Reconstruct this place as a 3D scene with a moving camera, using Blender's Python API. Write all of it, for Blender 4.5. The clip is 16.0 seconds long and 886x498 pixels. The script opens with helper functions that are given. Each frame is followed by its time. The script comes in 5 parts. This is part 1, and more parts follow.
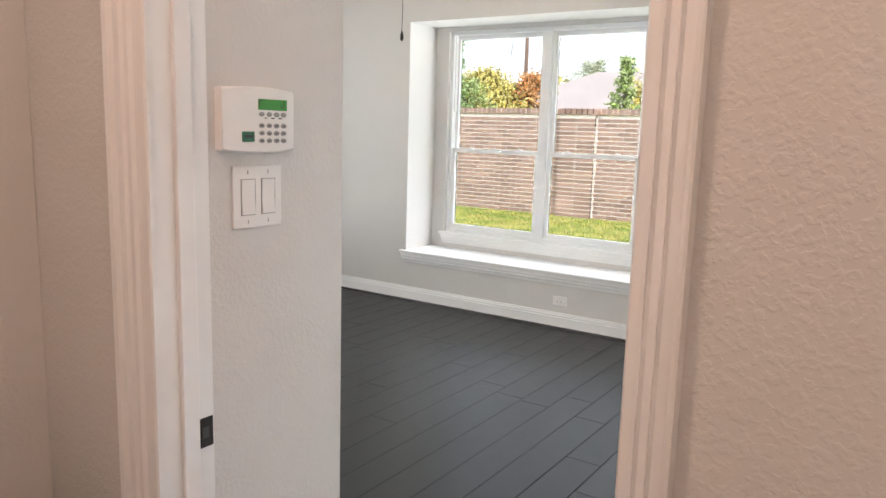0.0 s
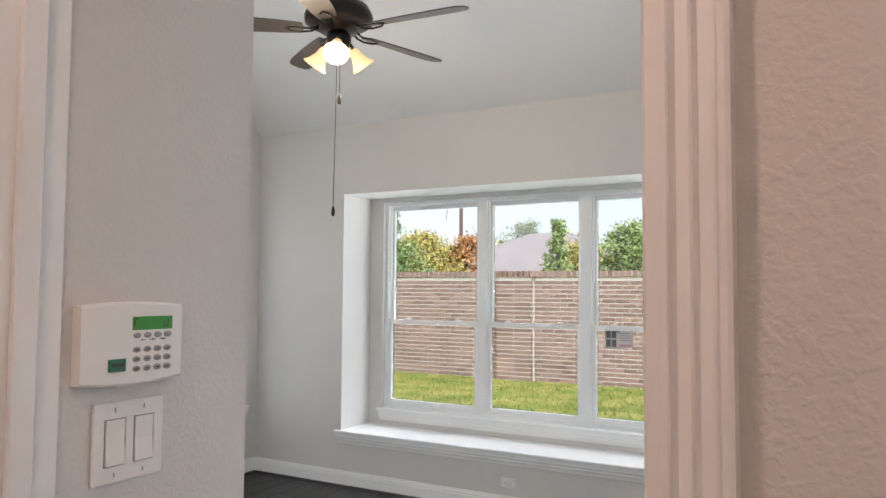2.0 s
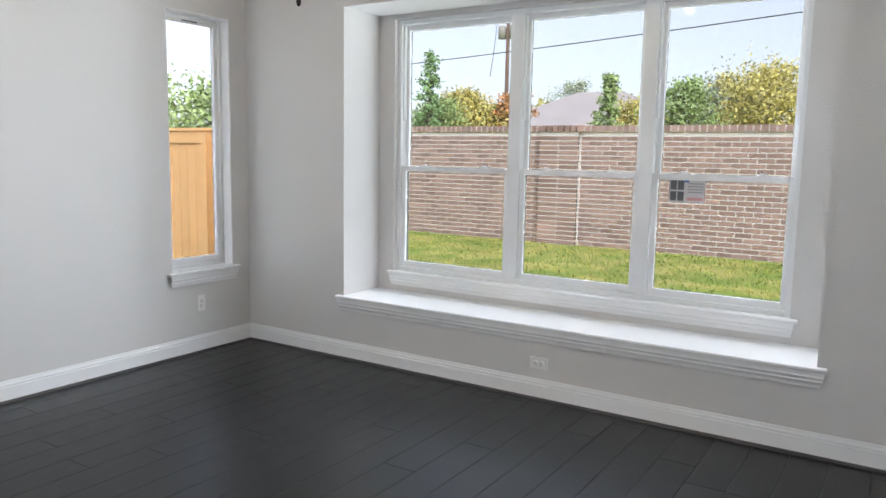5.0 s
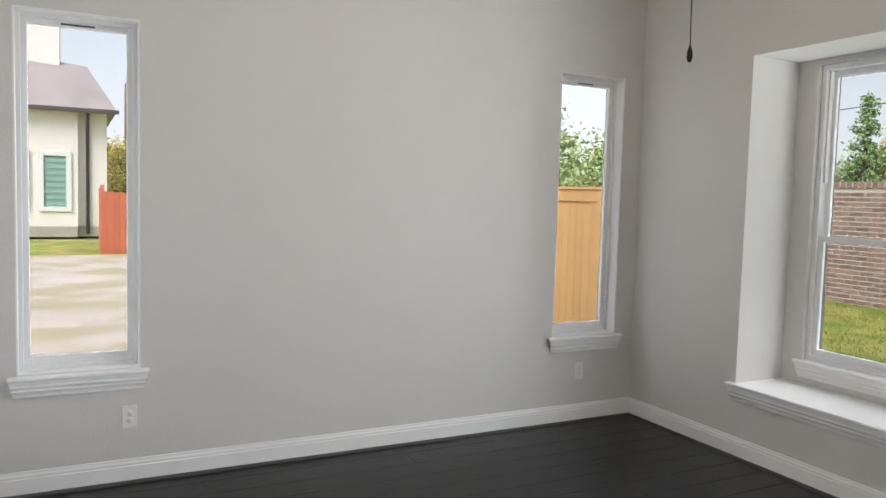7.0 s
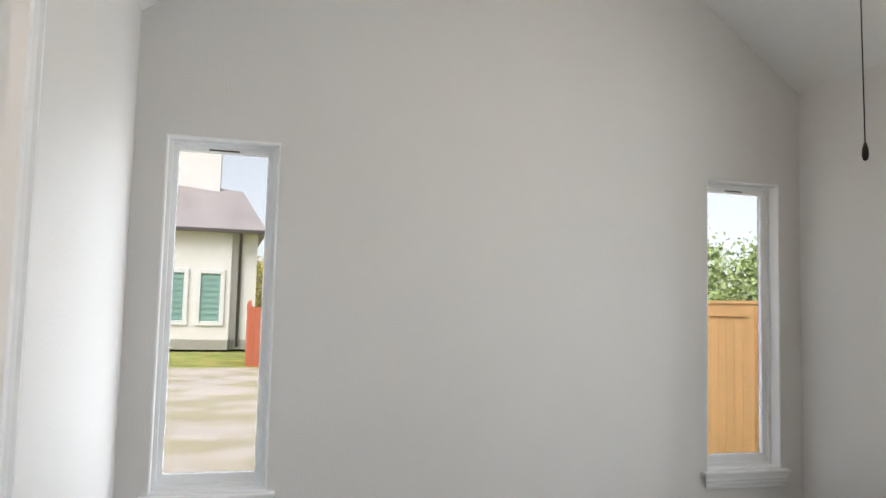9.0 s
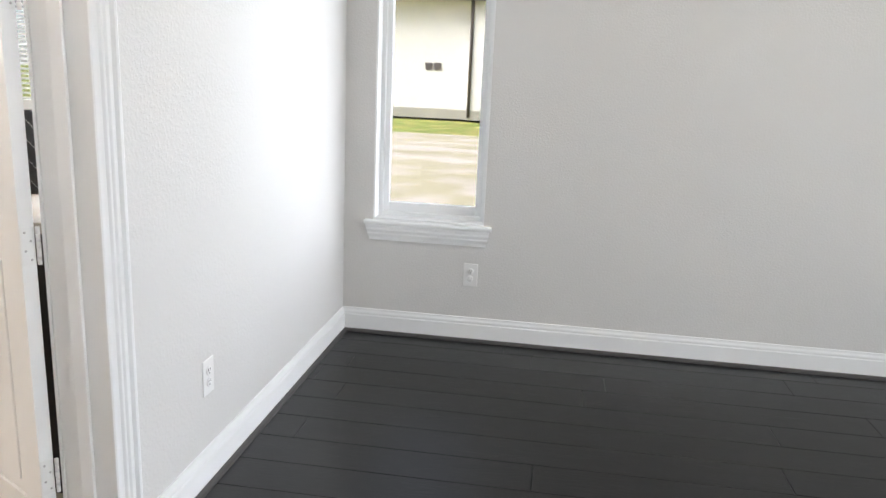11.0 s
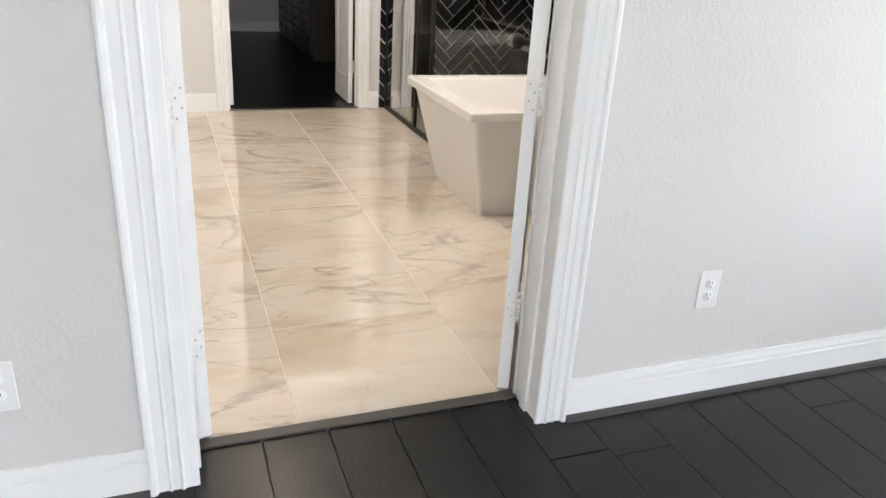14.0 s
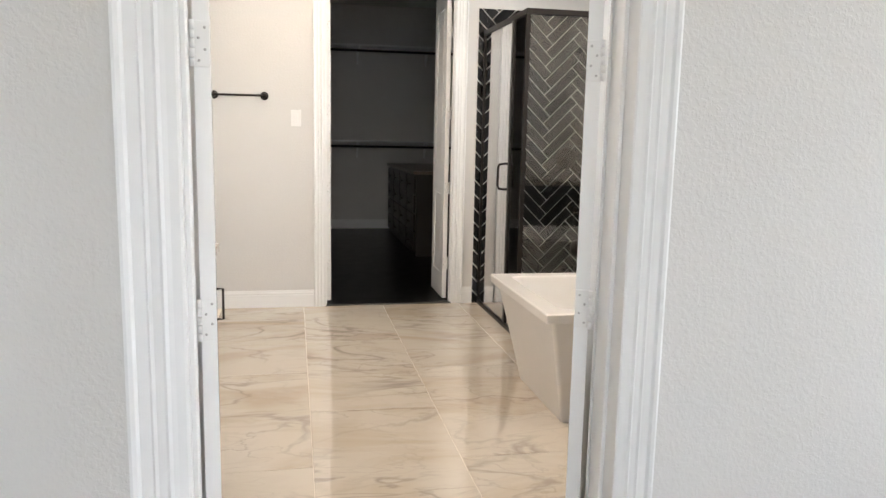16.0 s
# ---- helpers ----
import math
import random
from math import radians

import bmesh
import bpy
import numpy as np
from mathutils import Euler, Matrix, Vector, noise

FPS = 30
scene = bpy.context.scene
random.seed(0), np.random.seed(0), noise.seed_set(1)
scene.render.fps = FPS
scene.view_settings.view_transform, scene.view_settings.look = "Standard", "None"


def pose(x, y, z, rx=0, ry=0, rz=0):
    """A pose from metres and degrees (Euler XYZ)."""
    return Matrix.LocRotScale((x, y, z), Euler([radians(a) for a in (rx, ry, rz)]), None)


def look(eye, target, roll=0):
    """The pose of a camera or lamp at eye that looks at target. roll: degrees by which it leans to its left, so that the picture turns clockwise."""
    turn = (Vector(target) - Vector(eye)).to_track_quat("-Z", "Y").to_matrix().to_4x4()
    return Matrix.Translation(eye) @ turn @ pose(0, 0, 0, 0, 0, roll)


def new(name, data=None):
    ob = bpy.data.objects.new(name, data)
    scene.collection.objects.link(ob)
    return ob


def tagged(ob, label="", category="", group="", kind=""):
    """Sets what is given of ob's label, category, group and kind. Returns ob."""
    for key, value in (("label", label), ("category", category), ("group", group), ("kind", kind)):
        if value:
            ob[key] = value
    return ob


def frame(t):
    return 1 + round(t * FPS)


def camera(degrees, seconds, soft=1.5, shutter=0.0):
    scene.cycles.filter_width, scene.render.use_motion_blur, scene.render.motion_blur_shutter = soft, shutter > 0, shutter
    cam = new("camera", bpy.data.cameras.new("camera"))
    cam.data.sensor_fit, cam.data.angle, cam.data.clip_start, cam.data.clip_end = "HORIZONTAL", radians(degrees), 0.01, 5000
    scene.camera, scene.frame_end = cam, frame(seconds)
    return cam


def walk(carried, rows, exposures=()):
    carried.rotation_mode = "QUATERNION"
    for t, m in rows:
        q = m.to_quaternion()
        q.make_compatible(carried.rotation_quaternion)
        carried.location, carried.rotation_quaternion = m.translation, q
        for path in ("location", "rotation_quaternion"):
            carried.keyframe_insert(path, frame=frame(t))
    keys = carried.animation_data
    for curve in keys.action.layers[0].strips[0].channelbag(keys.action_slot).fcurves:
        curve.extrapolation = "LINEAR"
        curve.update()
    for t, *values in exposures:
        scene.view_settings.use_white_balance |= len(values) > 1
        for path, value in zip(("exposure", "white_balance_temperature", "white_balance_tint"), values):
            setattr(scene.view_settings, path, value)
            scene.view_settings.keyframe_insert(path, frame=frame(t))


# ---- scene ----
cam = camera(61.7, 16.0)
PATH = [
    (0, (4.966, -5.377, 1.571), (3.869, -3.736, 1.25), 1.7),
    (0.5, (4.993, -5.356, 1.629), (3.94, -3.657, 1.55), 1.5),
    (1, (4.97, -5.276, 1.684), (3.939, -3.566, 1.791), 1.4),
    (1.5, (4.92, -5.2, 1.688), (3.904, -3.486, 1.859), 0.7),
    (2, (4.83, -5.135, 1.662), (3.852, -3.394, 1.771), 0.4),
    (2.5, (4.653, -5.031, 1.639), (3.773, -3.235, 1.622), -0.4),
    (3, (4.545, -4.943, 1.593), (3.764, -3.106, 1.466), -1.0),
    (3.2, (4.52, -4.902, 1.58), (3.771, -3.055, 1.418), -1.0),
    (5.3, (4.353, -3.955, 1.483), (3.166, -2.368, 1.21), 1.3),
    (5.5, (4.317, -3.932, 1.482), (3.043, -2.415, 1.206), 1.5),
    (6, (4.217, -3.903, 1.502), (2.741, -2.582, 1.23), 1.8),
    (6.5, (4.184, -3.801, 1.534), (2.532, -2.698, 1.304), 1.8),
    (7, (4.201, -3.7, 1.576), (2.42, -2.802, 1.434), 1.6),
    (7.5, (4.196, -3.683, 1.598), (2.349, -2.916, 1.587), 1.6),
    (8, (4.189, -3.68, 1.647), (2.322, -2.986, 1.825), 1.5),
    (8.2, (4.148, -3.71, 1.655), (2.289, -3.019, 1.913), 1.4),
    (10.5, (3.849, -3.177, 1.365), (1.888, -3.187, 0.977), 1.8),
    (11, (3.691, -3.044, 1.345), (1.762, -3.32, 0.895), 2.5),
    (11.5, (3.43, -2.99, 1.372), (1.566, -3.5, 0.865), 3.6),
    (12, (3.224, -2.874, 1.389), (1.547, -3.815, 0.838), 2.4),
    (12.5, (3.086, -2.796, 1.321), (1.694, -4.127, 0.782), 2.1),
    (13, (3.036, -2.732, 1.317), (1.965, -4.31, 0.715), 1.9),
    (13.5, (2.998, -2.61, 1.265), (2.17, -4.305, 0.6), 3.3),
    (14, (3.028, -2.528, 1.276), (2.36, -4.25, 0.507), 3.4),
    (14.5, (2.999, -2.489, 1.29), (2.443, -4.24, 0.498), 2.9),
    (15, (2.951, -2.519, 1.344), (2.462, -4.333, 0.657), 2.5),
    (15.5, (2.902, -2.552, 1.342), (2.455, -4.438, 0.849), 3.6),
    (16, (2.816, -2.600, 1.320), (2.424, -4.540, 1.019), 1.2),
]
walk(cam, [(t, look(eye, target, roll)) for t, eye, target, roll in PATH], [(t, ev, k, 10) for t, ev, k in (
    (0, 6.95, 6700), (1, 6.6, 6700), (2, 6.5, 6450), (3.2, 6.5, 6100), (5.5, 6.45, 6350), (7, 6.1, 6700), (8.2, 5.95, 6750),
    (10.3, 6.4, 6550), (11, 6.4, 6600), (12.5, 6.25, 6700), (14.5, 6.4, 6600), (16, 6.15, 6800))])

# ---- world, sun, exposure ----
scene.cycles.min_transparent_bounces = 8
world = bpy.data.worlds.new("overcast_sky")
scene.world = world
world.use_nodes = True
wn = world.node_tree
wn.nodes.clear()
wout = wn.nodes.new("ShaderNodeOutputWorld")
wbg = wn.nodes.new("ShaderNodeBackground")
wsky = wn.nodes.new("ShaderNodeTexSky")
wsky.sky_type = "NISHITA"
wsky.sun_disc = False
wsky.sun_elevation = radians(42)
wsky.sun_rotation = radians(137)
wsky.air_density, wsky.dust_density, wsky.ozone_density = 0.7, 0.4, 1.5
wbg.inputs["Strength"].default_value = 0.15
whs = wn.nodes.new("ShaderNodeHueSaturation")
whs.inputs["Saturation"].default_value, whs.inputs["Value"].default_value = 0.34, 1.7
wn.links.new(wsky.outputs["Color"], whs.inputs["Color"])
wco = wn.nodes.new("ShaderNodeTexCoord")
wsep = wn.nodes.new("ShaderNodeSeparateXYZ")
wgr = wn.nodes.new("ShaderNodeMapRange")
wgr.inputs["To Min"].default_value, wgr.inputs["To Max"].default_value = 0.5, 1.9
wmul = wn.nodes.new("ShaderNodeVectorMath")
wmul.operation = "SCALE"
wn.links.new(wco.outputs["Generated"], wsep.inputs[0])
wn.links.new(wsep.outputs["Z"], wgr.inputs["Value"])
wn.links.new(whs.outputs["Color"], wmul.inputs[0])
wn.links.new(wgr.outputs[0], wmul.inputs["Scale"])
wn.links.new(wmul.outputs[0], wbg.inputs["Color"])
wn.links.new(wbg.outputs["Background"], wout.inputs["Surface"])
sun = new("sun", bpy.data.lights.new("sun", "SUN"))
sun.data.energy, sun.data.angle, sun.data.color = 3.0, radians(35), (1.0, 0.98, 0.95)
sun.matrix_world = look((4.5, -4.8, 6.0), (0, 0, 0))


def lamp(name, kind, place, watts, color, size=0.1, target=None):
    ob = new(name, bpy.data.lights.new(name, kind))
    ob.data.energy, ob.data.color = watts, color
    if kind == "AREA":
        ob.data.shape, ob.data.size = "DISK", size
    else:
        ob.data.shadow_soft_size = size
    ob.matrix_world = look(place, target) if target else Matrix.Translation(place)
    return ob


for at in ((4.3, -5.35, 2.72), (5.4, -5.9, 2.72)):
    lamp("hall_lamp", "AREA", at, 0.095, (1.0, 0.68, 0.53), 0.15, (at[0], at[1], 0))
for at in ((2.55, -5.3, 3.02), (2.55, -7.3, 3.02), (0.95, -5.1, 3.02)):
    lamp("bathroom_lamp", "AREA", at, 0.29, (1.0, 0.84, 0.68), 0.15, (at[0], at[1], 0))

# daylight in the window openings, outside the glass
for x, y, z, wide, high, tx, ty, watts in ((2.47, 0.575, 1.53, 2.58, 1.70, 2.47, -1, 2.1), (-0.155, -0.4415, 1.53, 0.51, 1.76, 1, -0.4415, 0.17), (-0.155, -3.6565, 1.53, 0.53, 1.76, 1, -3.6565, 0.65), (-0.15, -6.1, 1.69, 1.2, 1.12, 1, -6.1, 1.8)):
    op = new("window_light", bpy.data.lights.new("window_light", "AREA"))
    op.data.shape, op.data.size, op.data.size_y = "RECTANGLE", wide, high
    op.data.energy, op.data.color = watts, (0.88, 0.94, 1.0)
    op.matrix_world = look((x, y, z), (tx, ty, z))

# ---- materials ----


def material(name, color, rough=0.5, metal=0.0, vary=0.06, scale=6.0, bump=0.0, bump_scale=60.0, coat=0.0, island=0.0, spec=0.5, detail=4.0, stain=None):
    """Paint-like surface: base colour with two scales of variation, roughness variation and a noise bump."""
    m = bpy.data.materials.new(name)
    m.use_nodes = True
    t = m.node_tree
    b = t.nodes["Principled BSDF"]
    b.inputs["Roughness"].default_value = rough
    b.inputs["Metallic"].default_value = metal
    b.inputs["Coat Weight"].default_value = coat
    b.inputs["Specular IOR Level"].default_value = spec
    co = t.nodes.new("ShaderNodeTexCoord")
    n1 = t.nodes.new("ShaderNodeTexNoise")
    n1.inputs["Scale"].default_value, n1.inputs["Detail"].default_value = scale, detail
    n2 = t.nodes.new("ShaderNodeTexNoise")
    n2.inputs["Scale"].default_value, n2.inputs["Detail"].default_value = scale * 0.13 + 0.3, 2
    t.links.new(co.outputs["Object"], n1.inputs["Vector"])
    t.links.new(co.outputs["Object"], n2.inputs["Vector"])
    add = t.nodes.new("ShaderNodeMath")
    add.operation = "ADD"
    t.links.new(n1.outputs["Fac"], add.inputs[0])
    t.links.new(n2.outputs["Fac"], add.inputs[1])
    ramp = t.nodes.new("ShaderNodeMapRange")
    ramp.inputs["From Min"].default_value, ramp.inputs["From Max"].default_value = 0.7, 1.3
    ramp.inputs["To Min"].default_value, ramp.inputs["To Max"].default_value = 1 - vary, 1 + vary
    t.links.new(add.outputs[0], ramp.inputs["Value"])
    mul = t.nodes.new("ShaderNodeVectorMath")
    mul.operation = "SCALE"
    if stain:
        mx = t.nodes.new("ShaderNodeMix")
        mx.data_type = "RGBA"
        mx.inputs["A"].default_value, mx.inputs["B"].default_value = (*color, 1), (*stain, 1)
        cr = t.nodes.new("ShaderNodeMapRange")
        cr.inputs["From Min"].default_value, cr.inputs["From Max"].default_value = 0.42, 0.6
        t.links.new(n1.outputs["Fac"], cr.inputs["Value"])
        t.links.new(cr.outputs[0], mx.inputs["Factor"])
        t.links.new(mx.outputs["Result"], mul.inputs[0])
    else:
        mul.inputs[0].default_value = color
    last = ramp.outputs[0]
    if island:
        info = t.nodes.new("ShaderNodeObjectInfo")
        geo = t.nodes.new("ShaderNodeNewGeometry")
        s = t.nodes.new("ShaderNodeMath")
        s.operation = "ADD"
        t.links.new(info.outputs["Random"], s.inputs[0])
        t.links.new(geo.outputs["Random Per Island"], s.inputs[1])
        fr = t.nodes.new("ShaderNodeMath")
        fr.operation = "FRACT"
        t.links.new(s.outputs[0], fr.inputs[0])
        r2 = t.nodes.new("ShaderNodeMapRange")
        r2.inputs["To Min"].default_value, r2.inputs["To Max"].default_value = 1 - island, 1 + island
        t.links.new(fr.outputs[0], r2.inputs["Value"])
        m2 = t.nodes.new("ShaderNodeMath")
        m2.operation = "MULTIPLY"
        t.links.new(last, m2.inputs[0])
        t.links.new(r2.outputs[0], m2.inputs[1])
        last = m2.outputs[0]
    t.links.new(last, mul.inputs["Scale"])
    t.links.new(mul.outputs[0], b.inputs["Base Color"])
    rr = t.nodes.new("ShaderNodeMapRange")
    rr.inputs["To Min"].default_value, rr.inputs["To Max"].default_value = max(0.02, rough - 0.06), min(1, rough + 0.06)
    t.links.new(n1.outputs["Fac"], rr.inputs["Value"])
    t.links.new(rr.outputs[0], b.inputs["Roughness"])
    if bump:
        n3 = t.nodes.new("ShaderNodeTexNoise")
        n3.inputs["Scale"].default_value, n3.inputs["Detail"].default_value = bump_scale, 3
        t.links.new(co.outputs["Object"], n3.inputs["Vector"])
        bp = t.nodes.new("ShaderNodeBump")
        bp.inputs["Strength"].default_value, bp.inputs["Distance"].default_value = bump, 0.004
        t.links.new(n3.outputs["Fac"], bp.inputs["Height"])
        t.links.new(bp.outputs["Normal"], b.inputs["Normal"])
    return m


def textured_paint(name, color):
    """Painted drywall with a knockdown texture: soft flattened blobs."""
    m = material(name, color, 0.62, vary=0.012, scale=3.0, spec=0.35)
    t = m.node_tree
    b = t.nodes["Principled BSDF"]
    co = t.nodes["Texture Coordinate"]
    n = t.nodes.new("ShaderNodeTexNoise")
    n.inputs["Scale"].default_value, n.inputs["Detail"].default_value, n.inputs["Distortion"].default_value = 105, 2, 0.25
    t.links.new(co.outputs["Object"], n.inputs["Vector"])
    r = t.nodes.new("ShaderNodeMapRange")
    r.interpolation_type = "SMOOTHSTEP"
    r.inputs["From Min"].default_value, r.inputs["From Max"].default_value = 0.40, 0.66
    t.links.new(n.outputs["Fac"], r.inputs["Value"])
    bp = t.nodes.new("ShaderNodeBump")
    bp.inputs["Strength"].default_value, bp.inputs["Distance"].default_value = 0.38, 0.0013
    t.links.new(r.outputs[0], bp.inputs["Height"])
    t.links.new(bp.outputs["Normal"], b.inputs["Normal"])
    return m


def plank_wood(name):
    """Black-stained oak, with open grain in gloss and relief, and a tone for each plank."""
    m = material(name, (0.0012, 0.0012, 0.0014), 0.31, vary=0.3, scale=7, island=0.3, spec=0.38)
    t = m.node_tree
    b = t.nodes["Principled BSDF"]
    co = t.nodes["Texture Coordinate"]
    info = t.nodes.new("ShaderNodeObjectInfo")
    off = t.nodes.new("ShaderNodeVectorMath")
    off.operation = "ADD"
    sc = t.nodes.new("ShaderNodeVectorMath")
    sc.operation = "SCALE"
    sc.inputs[0].default_value = (7, 13, 0)
    t.links.new(info.outputs["Random"], sc.inputs["Scale"])
    t.links.new(co.outputs["Object"], off.inputs[0])
    t.links.new(sc.outputs[0], off.inputs[1])
    mp = t.nodes.new("ShaderNodeMapping")
    mp.inputs["Scale"].default_value = (13, 1.3, 1)
    t.links.new(off.outputs[0], mp.inputs["Vector"])
    n = t.nodes.new("ShaderNodeTexNoise")
    n.inputs["Scale"].default_value, n.inputs["Detail"].default_value, n.inputs["Distortion"].default_value = 1.6, 3, 1.0
    t.links.new(mp.outputs[0], n.inputs["Vector"])
    rings = t.nodes.new("ShaderNodeMath")
    rings.operation = "MULTIPLY"
    rings.inputs[1].default_value = 9
    t.links.new(n.outputs["Fac"], rings.inputs[0])
    pp = t.nodes.new("ShaderNodeMath")
    pp.operation = "PINGPONG"
    pp.inputs[1].default_value = 0.5
    t.links.new(rings.outputs[0], pp.inputs[0])
    pr = t.nodes.new("ShaderNodeMapRange")
    pr.inputs["From Min"].default_value, pr.inputs["From Max"].default_value = 0.0, 0.16
    t.links.new(pp.outputs[0], pr.inputs["Value"])
    bp = t.nodes.new("ShaderNodeBump")
    bp.inputs["Strength"].default_value, bp.inputs["Distance"].default_value = 0.16, 0.0012
    t.links.new(pr.outputs[0], bp.inputs["Height"])
    t.links.new(bp.outputs["Normal"], b.inputs["Normal"])
    return m


def marble(name, color=(0.62, 0.56, 0.485), vein=(0.24, 0.20, 0.17), rough=0.045):
    """Polished tile with thin branching veins that run slantwise."""
    m = bpy.data.materials.new(name)
    m.use_nodes = True
    t = m.node_tree
    b = t.nodes["Principled BSDF"]
    b.inputs["Roughness"].default_value = rough
    b.inputs["Specular IOR Level"].default_value = 1.0
    co = t.nodes.new("ShaderNodeTexCoord")
    info = t.nodes.new("ShaderNodeObjectInfo")
    sc = t.nodes.new("ShaderNodeVectorMath")
    sc.operation = "SCALE"
    sc.inputs[0].default_value = (5, 9, 3)
    t.links.new(info.outputs["Random"], sc.inputs["Scale"])
    off = t.nodes.new("ShaderNodeVectorMath")
    off.operation = "ADD"
    t.links.new(co.outputs["Object"], off.inputs[0])
    t.links.new(sc.outputs[0], off.inputs[1])
    mp = t.nodes.new("ShaderNodeMapping")
    mp.inputs["Rotation"].default_value = (0, 0, 0.45)
    mp.inputs["Scale"].default_value = (0.8, 2.0, 1)
    t.links.new(off.outputs[0], mp.inputs["Vector"])
    total = None
    for scale, width, amount in ((1.2, 0.022, 0.62), (1.9, 0.012, 0.40), (3.6, 0.05, 0.12)):
        n = t.nodes.new("ShaderNodeTexNoise")
        n.inputs["Scale"].default_value, n.inputs["Detail"].default_value, n.inputs["Distortion"].default_value = scale, 5, 0.7
        t.links.new(mp.outputs[0], n.inputs["Vector"])
        d = t.nodes.new("ShaderNodeMath")
        d.operation = "SUBTRACT"
        d.inputs[1].default_value = 0.5
        t.links.new(n.outputs["Fac"], d.inputs[0])
        a = t.nodes.new("ShaderNodeMath")
        a.operation = "ABSOLUTE"
        t.links.new(d.outputs[0], a.inputs[0])
        r = t.nodes.new("ShaderNodeMapRange")
        r.inputs["From Min"].default_value, r.inputs["From Max"].default_value = 0, width
        r.inputs["To Min"].default_value, r.inputs["To Max"].default_value = amount, 0
        t.links.new(a.outputs[0], r.inputs["Value"])
        if total is None:
            total = r.outputs[0]
        else:
            mx = t.nodes.new("ShaderNodeMath")
            mx.operation = "MAXIMUM"
            t.links.new(total, mx.inputs[0])
            t.links.new(r.outputs[0], mx.inputs[1])
            total = mx.outputs[0]
    cloud = t.nodes.new("ShaderNodeTexNoise")
    cloud.inputs["Scale"].default_value = 1.3
    t.links.new(off.outputs[0], cloud.inputs["Vector"])
    gate = t.nodes.new("ShaderNodeMapRange")
    gate.inputs["From Min"].default_value, gate.inputs["From Max"].default_value = 0.36, 0.58
    t.links.new(cloud.outputs["Fac"], gate.inputs["Value"])
    g = t.nodes.new("ShaderNodeMath")
    g.operation = "MULTIPLY"
    t.links.new(total, g.inputs[0])
    t.links.new(gate.outputs[0], g.inputs[1])
    mix = t.nodes.new("ShaderNodeMix")
    mix.data_type = "RGBA"
    tone = t.nodes.new("ShaderNodeMix")
    tone.data_type = "RGBA"
    tone.inputs["A"].default_value, tone.inputs["B"].default_value = (*color, 1), (color[0] * 0.84, color[1] * 0.77, color[2] * 0.68, 1)
    broad = t.nodes.new("ShaderNodeTexNoise")
    broad.inputs["Scale"].default_value, broad.inputs["Detail"].default_value, broad.inputs["Distortion"].default_value = 1.1, 4, 1.2
    t.links.new(mp.outputs[0], broad.inputs["Vector"])
    bf = t.nodes.new("ShaderNodeMapRange")
    bf.inputs["From Min"].default_value, bf.inputs["From Max"].default_value = 0.48, 0.72
    t.links.new(broad.outputs["Fac"], bf.inputs["Value"])
    t.links.new(bf.outputs[0], tone.inputs["Factor"])
    t.links.new(tone.outputs["Result"], mix.inputs["A"])
    mix.inputs["B"].default_value = (*vein, 1)
    t.links.new(g.outputs[0], mix.inputs["Factor"])
    t.links.new(mix.outputs["Result"], b.inputs["Base Color"])
    return m


def glass(name, tint=(1, 1, 1), gloss=1.0):
    """A thin pane: it lets light straight through, tinted, and mirrors by Fresnel."""
    m = bpy.data.materials.new(name)
    m.use_nodes = True
    t = m.node_tree
    t.nodes.clear()
    out = t.nodes.new("ShaderNodeOutputMaterial")
    mix = t.nodes.new("ShaderNodeMixShader")
    tr = t.nodes.new("ShaderNodeBsdfTransparent")
    tr.inputs["Color"].default_value = (*tint, 1)
    gl = t.nodes.new("ShaderNodeBsdfGlossy")
    gl.inputs["Roughness"].default_value = 0.01
    fr = t.nodes.new("ShaderNodeFresnel")
    fr.inputs["IOR"].default_value = 1.45
    mu = t.nodes.new("ShaderNodeMath")
    mu.operation = "MULTIPLY"
    mu.use_clamp = True
    mu.inputs[1].default_value = gloss
    t.links.new(fr.outputs[0], mu.inputs[0])
    t.links.new(mu.outputs[0], mix.inputs["Fac"])
    t.links.new(tr.outputs[0], mix.inputs[1])
    t.links.new(gl.outputs[0], mix.inputs[2])
    t.links.new(mix.outputs[0], out.inputs["Surface"])
    return m


def glowing(name, color, strength, base=(0.8, 0.8, 0.8)):
    m = material(name, base, 0.4, vary=0.0)
    b = m.node_tree.nodes["Principled BSDF"]
    b.inputs["Emission Color"].default_value, b.inputs["Emission Strength"].default_value = (*color, 1), strength
    return m


M_WALL = textured_paint("greige_wall_paint", (0.625, 0.61, 0.594))
M_CEIL = textured_paint("ceiling_paint", (0.72, 0.725, 0.72))
M_TRIM = material("white_trim_paint", (0.80, 0.80, 0.80), 0.36, vary=0.008, scale=3)
M_VINYL = material("white_window_vinyl", (0.78, 0.79, 0.79), 0.35, vary=0.01)
M_PLATE = material("white_plastic", (0.78, 0.77, 0.76), 0.35, vary=0.01)
M_SLOT = material("dark_slot", (0.03, 0.03, 0.03), 0.6)
M_BLACK = material("oil_rubbed_bronze", (0.018, 0.014, 0.012), 0.38, metal=0.6, vary=0.15)
M_BLADE = material("dark_walnut_blade", (0.035, 0.028, 0.024), 0.38, vary=0.25, scale=14)
M_PLANK = plank_wood("black_stained_oak")
M_SHOE = material("dark_shoe_moulding", (0.05, 0.046, 0.045), 0.45, vary=0.2)
M_SUB = material("dark_floor_joint", (0.004, 0.004, 0.004), 0.8)
M_MARBLE = marble("polished_marble_tile")
